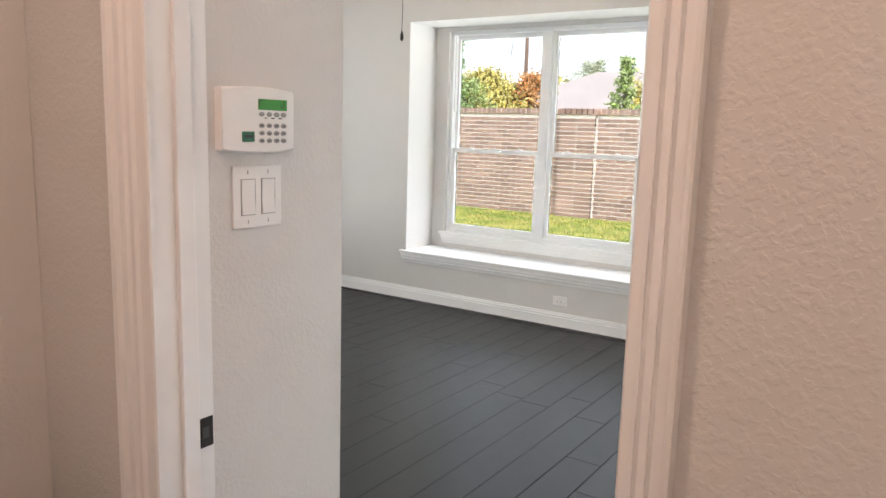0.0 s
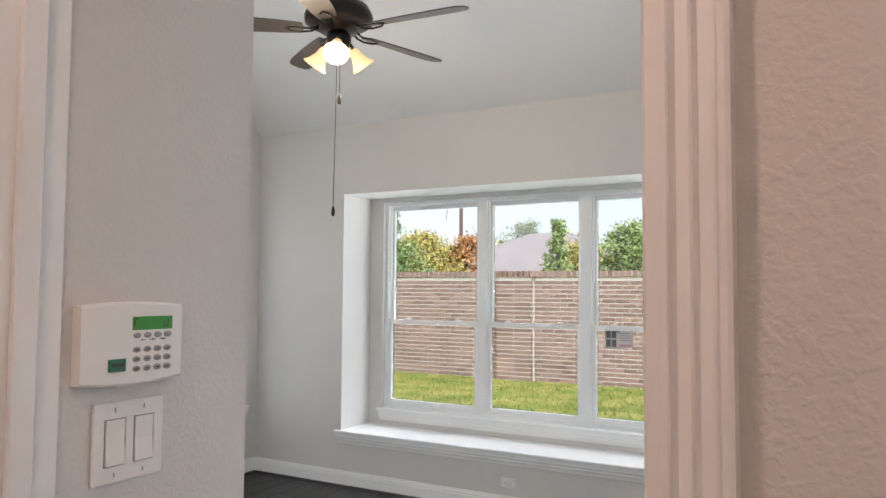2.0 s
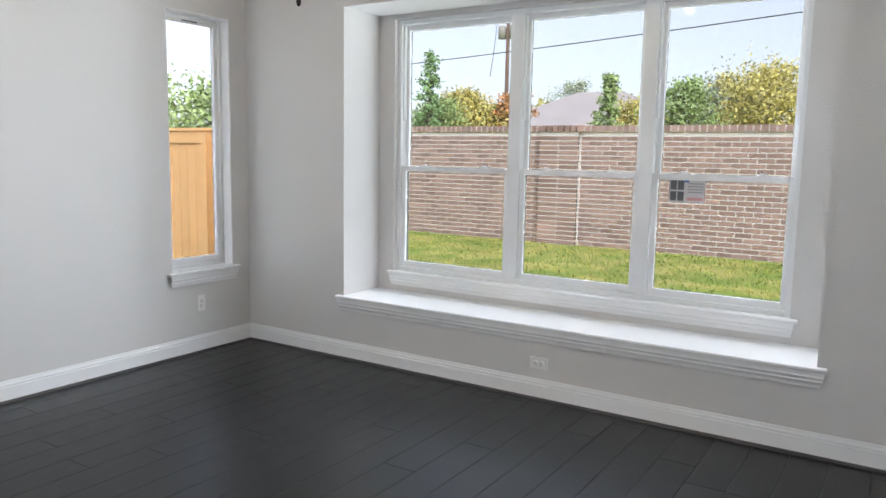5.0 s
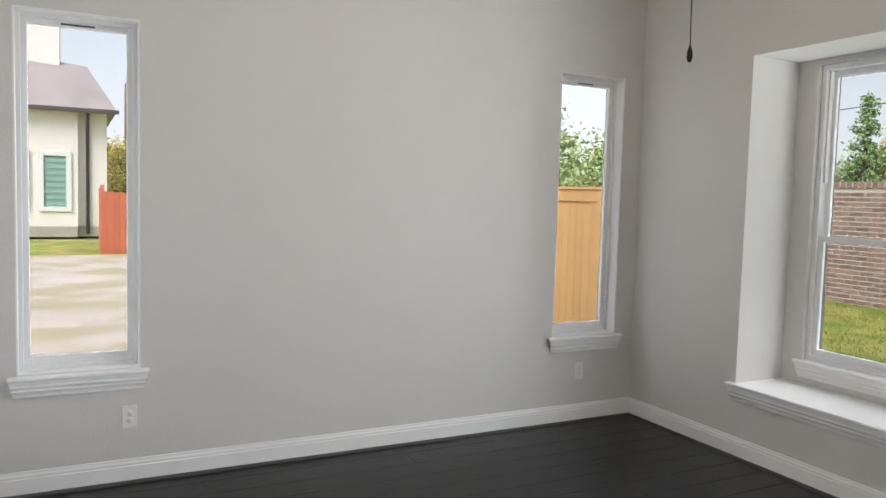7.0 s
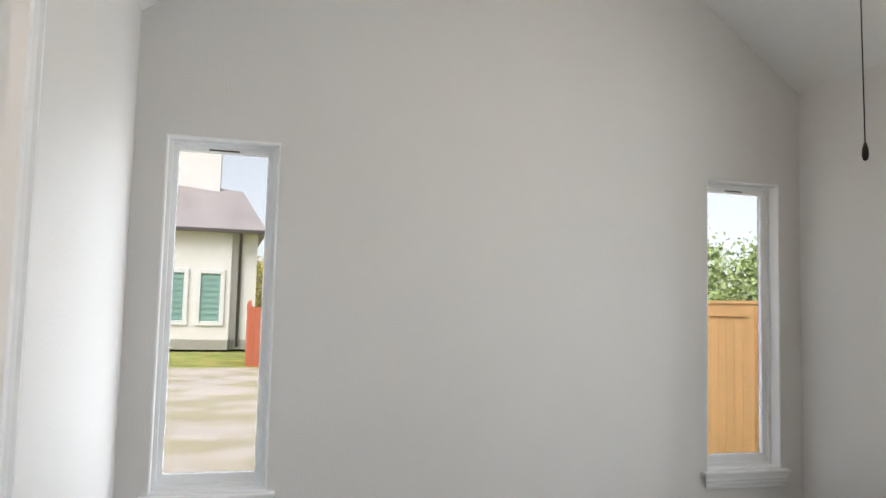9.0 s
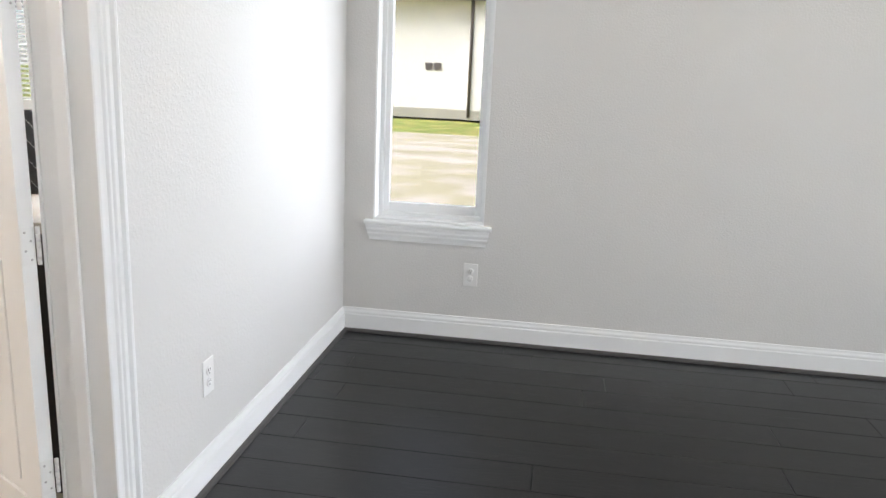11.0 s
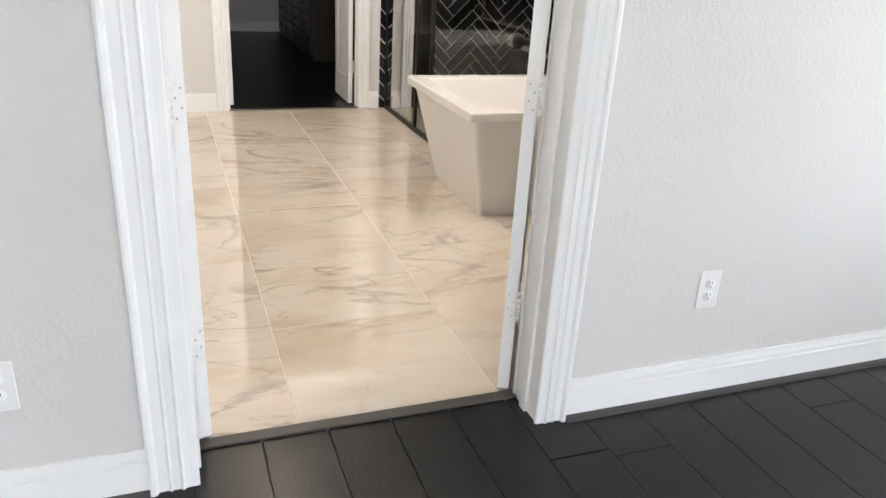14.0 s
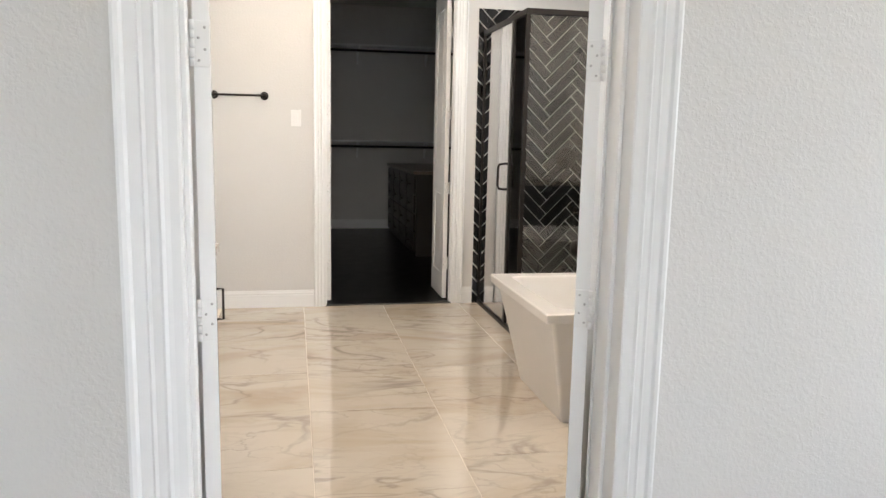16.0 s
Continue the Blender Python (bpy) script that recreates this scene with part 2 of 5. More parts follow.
M_GROUT = material("pale_grout", (0.72, 0.66, 0.58), 0.8)
M_WGROUT = material("white_grout", (0.84, 0.84, 0.82), 0.75)
M_BTILE = material("glossy_black_tile", (0.012, 0.013, 0.015), 0.10, vary=0.25, island=0.4, bump=0.12, bump_scale=9)
M_LEDGE = marble("tan_marble_slab", (0.5, 0.46, 0.41))
M_TUB = material("white_tub_acrylic", (0.80, 0.78, 0.76), 0.15, vary=0.01)
# Dark tints that bring the bright outdoors down to the room's exposure, no real coating.
M_GLASS = glass("view_dimming_glass", (0.0098, 0.0099, 0.0099), 0.01)
M_GLASS_W = glass("lighter_dimming_glass", (0.029, 0.029, 0.029), 0.01)
M_CLEAR = glass("clear_window_glass", (1, 1, 1), 0.4)
# For the added panes that weaken daylight through the west windows.
M_INNER = glass("daylight_cutting_glass", (0.68, 0.68, 0.68), 0.3)
M_SGLASS = glass("clear_shower_glass", (0.90, 0.92, 0.91), 3.6)
M_HINGE = material("painted_steel_hinge", (0.79, 0.785, 0.78), 0.33)
M_BRASS = material("painted_screw", (0.46, 0.45, 0.44), 0.4, metal=0.4)
M_SHADE = glowing("amber_glass_shade", (1.0, 0.58, 0.28), 0.010, (0.70, 0.48, 0.30))
M_BULB = glowing("lit_bulb", (1.0, 0.82, 0.6), 0.10)
M_LCD = glowing("green_lcd", (0.04, 0.30, 0.03), 0.0012, (0.03, 0.20, 0.03))
M_DGREEN = material("dark_green_plastic", (0.01, 0.12, 0.06), 0.3)
M_KEY = material("grey_rubber_key", (0.30, 0.30, 0.31), 0.5)
M_BRICK = material("red_brown_brick", (0.36, 0.235, 0.20), 0.85, vary=0.18, scale=9, island=0.22, bump=0.3, bump_scale=50)
M_MORTAR = material("pale_mortar", (0.74, 0.68, 0.64), 0.9, vary=0.08)
M_CEDAR = material("new_cedar_board", (0.68, 0.40, 0.17), 0.7, vary=0.12, scale=4, island=0.10, bump=0.2, bump_scale=30)
M_REDWOOD = material("red_stained_board", (0.55, 0.15, 0.08), 0.7, vary=0.1, island=0.1)
M_STUCCO = material("white_painted_stucco", (0.82, 0.79, 0.76), 0.85, vary=0.03, bump=0.2)
M_FOUND = material("concrete_foundation", (0.40, 0.38, 0.34), 0.9, vary=0.1)
M_SHINGLE = material("grey_brown_shingle", (0.42, 0.37, 0.36), 0.9, vary=0.16, scale=5, island=0.14)
M_GUTTER = material("dark_bronze_gutter", (0.09, 0.075, 0.075), 0.5)
M_BLIND = material("pale_green_blind", (0.26, 0.44, 0.38), 0.6)
M_DUSK = material("teal_window_dark", (0.20, 0.34, 0.32), 0.3)
M_BARK = material("grey_bark", (0.13, 0.10, 0.08), 0.9, vary=0.2, bump=0.5, bump_scale=30)
M_POLE = material("weathered_pole", (0.20, 0.13, 0.10), 0.9, vary=0.15)
M_WIRE = material("black_cable", (0.05, 0.05, 0.05), 0.6)
M_DRESS = material("espresso_cabinet", (0.02, 0.016, 0.014), 0.35, vary=0.15)
M_DTOP = material("brown_counter_top", (0.10, 0.075, 0.06), 0.3, vary=0.2, scale=20)
M_PAPER = material("printed_paper", (0.62, 0.60, 0.60), 0.6)
M_INK = material("grey_print", (0.10, 0.11, 0.12), 0.6)
M_BLUE = material("blue_tape", (0.05, 0.16, 0.42), 0.6)
M_PINK = material("pink_print", (0.60, 0.30, 0.30), 0.6)
M_GRASS = material("lawn_ground", (0.24, 0.31, 0.055), 0.95, vary=0.2, scale=2.0, bump=0.6, bump_scale=20, stain=(0.42, 0.38, 0.11))
M_BLADEG = material("grass_blade", (0.25, 0.34, 0.06), 0.8, vary=0.2, scale=1.5, island=0.35, stain=(0.44, 0.40, 0.10))
M_DIRT = material("bare_tan_dirt", (0.66, 0.58, 0.50), 0.95, vary=0.12, scale=0.9, bump=0.5, bump_scale=6, stain=(0.46, 0.41, 0.27))
M_LEAF = {
    "green": material("green_leaf", (0.38, 0.48, 0.20), 0.7, island=0.4),
    "deep": material("deep_green_leaf", (0.28, 0.42, 0.18), 0.7, island=0.4),
    "yellow": material("yellow_green_leaf", (0.62, 0.54, 0.18), 0.7, island=0.35),
    "orange": material("orange_leaf", (0.68, 0.36, 0.16), 0.7, island=0.35),
    "pale": material("grey_green_leaf", (0.46, 0.50, 0.36), 0.7, island=0.3),
}

# ---- mesh helpers ----


def box(bm, a, b, bevel=0.0):
    """A box from corner a to corner b."""
    lo, hi = [min(p, q) for p, q in zip(a, b)], [max(p, q) for p, q in zip(a, b)]
    if bevel:
        t = bmesh.new()
        box(t, lo, hi)
        bmesh.ops.bevel(t, geom=t.edges[:], offset=bevel, segments=2, affect="EDGES", profile=0.5)
        join(bm, t)
        return
    v = [bm.verts.new((x, y, z)) for z in (lo[2], hi[2]) for y in (lo[1], hi[1]) for x in (lo[0], hi[0])]
    for f in ((0, 2, 3, 1), (4, 5, 7, 6), (0, 1, 5, 4), (2, 6, 7, 3), (0, 4, 6, 2), (1, 3, 7, 5)):
        bm.faces.new([v[i] for i in f])


def join(bm, other, m=None):
    """Adds another bmesh to bm, moved by m, and frees it."""
    made = {}
    for v in other.verts:
        made[v] = bm.verts.new(m @ v.co if m else v.co)
    for f in other.faces:
        nf = bm.faces.new([made[v] for v in f.verts])
        nf.smooth = f.smooth
    other.free()


def sweep(bm, profile, a, b, out, up, miter=0.0):
    """Extrudes a profile of (outward, upward) points from a to b; ends run out by miter times the outward distance."""
    a, b, out, up = Vector(a), Vector(b), Vector(out), Vector(up)
    along = (b - a).normalized()
    ends = []
    for p, s in ((a, -1), (b, 1)):
        ends.append([bm.verts.new(p + out * d + up * h + along * (s * miter * d)) for d, h in profile])
    n = len(profile)
    for i in range(n):
        j = (i + 1) % n
        bm.faces.new((ends[0][i], ends[0][j], ends[1][j], ends[1][i]))
    bm.faces.new(ends[0])
    bm.faces.new(list(reversed(ends[1])))


def lathe(bm, outline, seg=24, m=None, closed=False):
    """Turns an outline of (radius, height) points round the z axis."""
    t = bmesh.new()
    rings = []
    for r, z in outline:
        if r < 1e-6:
            rings.append([t.verts.new((0, 0, z))])
        else:
            rings.append([t.verts.new((r * math.cos(2 * math.pi * i / seg), r * math.sin(2 * math.pi * i / seg), z)) for i in range(seg)])
    for p, q in zip(rings, rings[1:]):
        for i in range(seg):
            j = (i + 1) % seg
            if len(p) == 1 and len(q) > 1:
                f = t.faces.new((p[0], q[i], q[j]))
            elif len(q) == 1 and len(p) > 1:
                f = t.faces.new((p[i], q[0], p[j]))
            elif len(p) > 1:
                f = t.faces.new((p[i], q[i], q[j], p[j]))
            else:
                continue
            f.smooth = True
    join(bm, t, m)


def tube(bm, pts, r, seg=10):
    """A round bar along points."""
    pts = [Vector(p) for p in pts]
    rings = []
    side = None
    for i, p in enumerate(pts):
        d = (pts[min(i + 1, len(pts) - 1)] - pts[max(i - 1, 0)]).normalized()
        side = d.orthogonal().normalized() if side is None else (side - d * side.dot(d)).normalized()
        w = d.cross(side)
        rr = r[i] if isinstance(r, (list, tuple)) else r
        rings.append([bm.verts.new(p + (side * math.cos(a) + w * math.sin(a)) * rr) for a in (2 * math.pi * k / seg for k in range(seg))])
    for p, q in zip(rings, rings[1:]):
        for i in range(seg):
            bm.faces.new((p[i], p[(i + 1) % seg], q[(i + 1) % seg], q[i])).smooth = True
    bm.faces.new(rings[0])
    bm.faces.new(rings[-1])


def part(name, bm, mat, parent=None, label="", kind="", at=None):
    """One mesh object from a bmesh, under a thing or part."""
    bmesh.ops.recalc_face_normals(bm, faces=bm.faces[:])
    me = bpy.data.meshes.new(name)
    bm.to_mesh(me)
    bm.free()
    me.materials.append(mat)
    ob = new(name, me)
    if at:
        ob.location = at
    if parent:
        ob.parent = parent
    return tagged(ob, label, kind=kind)


def thing(name, at, label, category, group="", turn=0.0):
    ob = new(name)
    ob.location = at
    ob.rotation_euler = (0, 0, radians(turn))
    ob.empty_display_size = 0.1
    return tagged(ob, label, category, group)


def boxes(*pairs, bevel=0.0):
    bm = bmesh.new()
    for a, b in pairs:
        box(bm, a, b, bevel)
    return bm


def structure(name, bm, mat, label=""):
    return part(name, bm, mat, None, label, "structure")


def wall(name, axis, u0, u1, z0, z1, d0, d1, holes, mat, label):
    """A wall along x (axis 0) or y (axis 1), from depth d0 to d1, with openings (ua, ub, za, zb)."""
    us = sorted({u0, u1, *[h[0] for h in holes], *[h[1] for h in holes]})
    bm = bmesh.new()
    for a, b in zip(us, us[1:]):
        mid = (a + b) / 2
        cuts = sorted((h[2], h[3]) for h in holes if h[0] < mid < h[1])
        z = z0
        for c, d in cuts + [(z1, z1)]:
            if c > z + 1e-4:
                box(bm, (a, d0, z) if axis == 0 else (d0, a, z), (b, d1, c) if axis == 0 else (d1, b, c))
            z = d
    bmesh.ops.remove_doubles(bm, verts=bm.verts[:], dist=1e-5)
    return structure(name, bm, mat, label)


# ---- plan ----
XE, SY, HS = 5.04, -4.10, -4.475
CZ, RIDGE = 3.07, 4.51
BATH_N, BATH_S, BATH_E = -4.245, -8.29, 3.39
WTOP, SILL = 2.44, 0.612
DOOR = 2.44

# ---- large structure ----
RX0, RX1, RZ0, RZ1 = 0.963, 4.03, 0.446, 2.475
wall("wall_north", 0, -0.16, XE + 0.12, 0, CZ, 0, 0.41, [(RX0, RX1, RZ0, RZ1)], M_WALL, "greige textured drywall with a deep window recess")
GX0, GX1, GZ0, GZ1 = 1.10, 3.838, 0.605, 2.44
wall("wall_recess_back", 0, RX0 - 0.2, RX1 + 0.2, 0, CZ, 0.412, 0.58, [(GX0, GX1, GZ0, GZ1)], M_WALL, "greige drywall around the triple window")
W2, W1 = (-0.717, -0.166), (-3.945, -3.368)
wall("wall_west", 1, SY - 0.15, -0.001, 0, CZ, -0.16, 0, [(*W1, SILL, WTOP), (*W2, SILL, WTOP)], M_WALL, "greige textured drywall with two narrow windows")
bm = bmesh.new()
g = [bm.verts.new((x, y, z)) for x in (-0.16, 0) for y, z in ((SY, CZ), (0, CZ), (SY / 2, RIDGE))]
for f in ((0, 1, 2), (3, 5, 4), (0, 3, 4, 1), (1, 4, 5, 2), (2, 5, 3, 0)):
    bm.faces.new([g[i] for i in f])
structure("wall_west_gable", bm, M_WALL, "greige gable above the narrow windows")
bm = bmesh.new()
g = [bm.verts.new((x, y, z)) for x in (XE, XE + 0.12) for y, z in ((SY, CZ), (0, CZ), (SY / 2, RIDGE))]
for f in ((0, 1, 2), (3, 5, 4), (0, 3, 4, 1), (1, 4, 5, 2), (2, 5, 3, 0)):
    bm.faces.new([g[i] for i in f])
structure("wall_east_gable", bm, M_WALL, "greige gable on the east side")
wall("wall_east", 1, HS, -0.001, 0, CZ, XE, XE + 0.12, [], M_WALL, "plain greige drywall")
BX0, BX1 = 2.10, 3.032
wall("wall_south", 0, 0.001, 3.70, 0, CZ, SY - 0.14, SY, [(BX0 - 0.02, BX1 + 0.02, 0, DOOR + 0.02)], M_WALL, "pale greige textured drywall with the double bathroom door")
wall("wall_keypad", 1, HS, SY, 0, CZ, 3.702, 3.83, [], M_WALL, "short greige wall that carries the alarm keypad")
DX0, DX1 = 3.835, 4.70
wall("wall_entry", 0, BATH_E + 0.037, 6.2, 0, CZ, HS - 0.12, HS - 0.002, [(DX0 - 0.02, DX1 + 0.02, 0, DOOR + 0.02)], M_WALL, "heavily textured greige wall with the entry door opening")
bm = bmesh.new()
for y0, z0, y1, z1 in ((0.0, CZ, SY / 2, RIDGE), (SY / 2, RIDGE, SY, CZ)):
    q = [bm.verts.new(p) for p in ((0, y0, z0), (XE, y0, z0), (XE, y1, z1), (0, y1, z1), (0, y0, z0 + 0.1), (XE, y0, z0 + 0.1), (XE, y1, z1 + 0.1), (0, y1, z1 + 0.1))]
    for f in ((0, 1, 2, 3), (7, 6, 5, 4), (0, 4, 5, 1), (2, 6, 7, 3), (0, 3, 7, 4), (1, 5, 6, 2)):
        bm.faces.new([q[i] for i in f])
structure("ceiling", bm, M_CEIL, "vaulted grey-white ceiling")
structure("ceiling_entry", boxes(((3.6, HS - 0.12, CZ), (XE + 0.12, SY, CZ + 0.1))), M_CEIL, "flat ceiling over the entry")
# Unseen overhang, added to keep high sky light off the west windows.
structure("sky_blocker_west", boxes(((-0.5, -8.6, 2.66), (-0.17, 0.5, 2.78))), M_TRIM, "unseen white overhang added to block high sky light outside the west wall")
# the hall behind the entry door
structure("floor_hall", boxes(((3.42, -6.4, -0.1), (6.2, HS - 0.12, 0))), M_PLANK, "black-stained wood floor")
structure("ceiling_hall", boxes(((3.42, -6.4, 2.75), (6.2, HS - 0.12, 2.85))), M_CEIL)
wall("wall_hall_south", 0, 3.42, 6.2, 0, 2.75, -6.4, -6.28, [], M_WALL, "plain greige wall")
wall("wall_hall_west", 1, -6.28, HS - 0.121, 0, 2.75, 3.42, 3.45, [], M_WALL, "plain greige wall")
wall("wall_hall_east", 1, -6.28, HS - 0.121, 0, 2.75, 6.08, 6.2, [], M_WALL, "plain greige wall")
# bathroom shell
CX0, CX1 = 1.595, 2.585
wall("wall_bath_south", 0, -0.16, BATH_E + 0.02, 0, CZ, BATH_S - 0.12, BATH_S, [(CX0 - 0.02, CX1 + 0.02, 0, DOOR + 0.02)], M_WALL, "greige drywall with the closet door opening")
wall("wall_bath_east", 1, BATH_S + 0.001, SY - 0.142, 0, CZ, BATH_E, BATH_E + 0.035, [], M_WALL, "plain greige wall")
BW = (-6.75, -5.45, 1.08, 2.30)
wall("wall_bath_west", 1, BATH_S + 0.001, SY - 0.151, 0, CZ, -0.16, 0, [BW], M_WALL, "greige wall with a window over the tub")
structure("ceiling_bath", boxes(((-0.16, BATH_S - 0.12, CZ + 0.002), (BATH_E + 0.03, SY - 0.142, CZ + 0.1))), M_CEIL)
structure("floor_bath", boxes(((0, BATH_S - 0.02, -0.1), (BATH_E, BATH_N + 0.02, -0.0016))), M_GROUT, "tiled bathroom floor with pale grout")
# closet shell
KY = -13.1
structure("floor_closet", boxes(((0.2, KY, -0.1), (4.2, BATH_S - 0.02, 0.0))), M_PLANK, "black-stained wood closet floor")
structure("ceiling_closet", boxes(((0.2, KY, CZ), (4.2, BATH_S - 0.12, CZ + 0.1))), M_CEIL)
wall("wall_closet_south", 0, 0.2, 4.2, 0, CZ, KY - 0.1, KY, [], M_WALL, "dim greige closet wall")
wall("wall_closet_west", 1, KY + 0.001, BATH_S - 0.121, 0, CZ, 0.1, 0.2, [], M_WALL, "dim greige closet wall")
wall("wall_closet_north", 0, BATH_E + 0.021, 4.3, 0, CZ, BATH_S - 0.12, BATH_S - 0.02, [], M_WALL, "dim greige closet wall")
wall("wall_closet_east", 1, KY + 0.001, BATH_S - 0.121, 0, CZ, 4.2, 4.3, [], M_WALL, "dim greige closet wall")

# ---- trim ----
BASE = [(0, 0), (0.015, 0), (0.015, 0.092), (0.0105, 0.097), (0.0125, 0.101), (0.0125, 0.108), (0.008, 0.118), (0.0065, 0.13), (0, 0.13)]
SHOE = [(0.0152, 0), (0.032, 0), (0.0305, 0.008), (0.025, 0.014), (0.0152, 0.017)]
CASE = [(0, 0), (0.022, 0), (0.024, 0.005), (0.022, 0.012), (0.012, 0.016), (0.011, 0.034), (0.017, 0.038), (0.012, 0.043), (0.012, 0.056), (0.018, 0.061), (0.012, 0.066), (0.0105, 0.074), (0.0105, 0.088), (0.008, 0.092), (0, 0.092)]


def skirting(a, b, out, shoe=True, name="baseboard"):
    bm = bmesh.new()
    sweep(bm, BASE, (*a, 0), (*b, 0), (*out, 0), (0, 0, 1))
    structure(name, bm, M_TRIM, "white moulded baseboard")
    if shoe:
        bm = bmesh.new()
        sweep(bm, SHOE, (*a, 0), (*b, 0), (*out, 0), (0, 0, 1))
        structure("trim_shoe", bm, M_SHOE, "dark quarter-round shoe moulding")


skirting((0.0, 0), (XE, 0), (0, -1))
skirting((0, SY + 0.0), (0, -0.016), (1, 0))
skirting((0.016, SY), (BX0 - 0.087, SY), (0, 1))
skirting((BX1 + 0.11, SY), (3.702, SY), (0, 1))
skirting((XE, HS), (XE, -0.016), (-1, 0))
skirting((3.83, HS), (3.83, SY), (1, 0))
skirting((3.702, SY), (3.846, SY), (0, 1))
skirting((CX1 + 0.09, BATH_S), (BATH_E, BATH_S), (0, 1), False)
skirting((1.43, BATH_S), (CX0 - 0.09, BATH_S), (0, 1), False)
skirting((0.2, KY), (4.2, KY), (0, 1), False)


def casing(x0, x1, top, y, out, name, k=1.0, kr=None):
    """Fluted casing round an opening in a wall along x: two legs and a head."""
    o = (0, out, 0)
    shape = [(d, h * k) for d, h in CASE]
    r = 0.092 * k - 0.005
    bm = bmesh.new()
    sweep(bm, shape, (x0 - r, y, 0), (x0 - r, y, top + r), o, (1, 0, 0))
    kr = kr or k
    sweep(bm, [(d, h * kr) for d, h in CASE], (x1 + 0.092 * kr - 0.005, y, 0), (x1 + 0.092 * kr - 0.005, y, top + r), o, (-1, 0, 0))
    sweep(bm, [(d * 1.02, h) for d, h in shape], (x0 + 0.005, y, top + r), (x1 - 0.005, y, top + r), o, (0, 0, -1))
    structure(name, bm, M_TRIM, "white fluted door casing")


def jambs(x0, x1, top, y0, y1, stop, name):
    """Jamb boards in an opening and a door stop."""
    bm = boxes(((x0 - 0.02, y0, 0), (x0, y1, top)), ((x1, y0, 0), (x1 + 0.02, y1, top)), ((x0 - 0.02, y0, top), (x1 + 0.02, y1, top + 0.02)))
    box(bm, (x0, stop, 0), (x0 + 0.011, stop + 0.035, top), 0.002)
    box(bm, (x1 - 0.011, stop, 0), (x1, stop + 0.035, top), 0.002)
    box(bm, (x0 + 0.011, stop, top - 0.011), (x1 - 0.011, stop + 0.035, top), 0.002)
    structure(name, bm, M_TRIM, "white painted door jamb")


casing(BX0, BX1, DOOR, SY, 1, "trim_bath_door", 1.0, 1.25)
casing(BX0, BX1, DOOR, SY - 0.14, -1, "trim_bath_door_inside")
jambs(BX0, BX1, DOOR, SY - 0.141, SY + 0.001, SY - 0.09, "door_jamb_bath")
casing(CX0, CX1, DOOR, BATH_S, 1, "trim_closet_door")
jambs(CX0, CX1, DOOR, BATH_S - 0.121, BATH_S + 0.001, BATH_S - 0.075, "door_jamb_closet")
casing(DX0, DX1, DOOR, HS - 0.12, -1, "trim_entry_door", 1.1, 0.68)
jambs(DX0, DX1, DOOR, HS - 0.121, HS, HS - 0.075, "door_jamb_entry")
structure("trim_threshold_bath", boxes(((BX0, SY - 0.165, 0.0), (BX1, SY - 0.125, 0.009)), bevel=0.003), M_SHOE, "dark wood threshold strip")
structure("trim_threshold_closet", boxes(((CX0, BATH_S - 0.03, -0.006), (CX1, BATH_S + 0.012, 0.007)), bevel=0.003), M_SHOE, "dark wood threshold strip")

CROWN = [(0, 0), (0.034, 0), (0.034, -0.014), (0.028, -0.018), (0.030, -0.030), (0.022, -0.045), (0.024, -0.052), (0.014, -0.070), (0.012, -0.085), (0, -0.085)]


def stool(name, a, b, z, out, depth, nose, horn, back):
    """A window stool board with horns and a stepped moulding under it. a, b: ends of the opening on the wall's face."""
    a, b, o = Vector((*a, z)), Vector((*b, z)), Vector((*out, 0))
    al = (b - a).normalized()
    bm = bmesh.new()
    sweep(bm, [(-depth, 0), (-depth, -0.02), (nose - 0.004, -0.02), (nose, -0.015), (nose, -0.005), (nose - 0.004, 0)], a, b, o, (0, 0, 1))
    for p, s in ((a, -1), (b, 1)):
        sweep(bm, [(0.0005, 0), (0.0005, -0.02), (nose - 0.004, -0.02), (nose, -0.015), (nose, -0.005), (nose - 0.004, 0)], p, p + al * (s * horn), o, (0, 0, 1))
    sweep(bm, [(d * (nose - 0.008) / 0.034, h - 0.02) for d, h in CROWN], a - al * (horn - 0.034), b + al * (horn - 0.034), o, (0, 0, 1), 0.8)
    return structure(name, bm, M_TRIM, "white moulded window stool and apron")


stool("trim_window_seat", (RX0, 0), (RX1, 0), RZ0 + 0.02, (0, -1), 0.409, 0.042, 0.048, 0.4)
stool("window_sill_triple", (GX0, 0.412), (GX1, 0.412), GZ0 + 0.006, (0, -1), 0.08, 0.034, 0.04, 0.1)
stool("window_sill_1", (0, W1[0]), (0, W1[1]), SILL + 0.004, (1, 0), 0.10, 0.042, 0.04, 0.1)
stool("window_sill_2", (0, W2[0]), (0, W2[1]), SILL + 0.004, (1, 0), 0.10, 0.042, 0.04, 0.1)

# ---- windows ----


def frame_boxes(axis, u0, u1, z0, z1, d0, d1, w, wt=None, wb=None, bevel=0.003):
    """Four bars round a rectangle in a wall along x (axis 0) or y (axis 1)."""
    wt, wb = wt or w, wb or w
    bm = bmesh.new()
    for a, b, c, d in ((u0, u0 + w, z0, z1), (u1 - w, u1, z0, z1), (u0 + w, u1 - w, z1 - wt, z1), (u0 + w, u1 - w, z0, z0 + wb)):
        box(bm, (a, d0, c) if axis == 0 else (d0, a, c), (b, d1, d) if axis == 0 else (d1, b, d), bevel)
    return bm


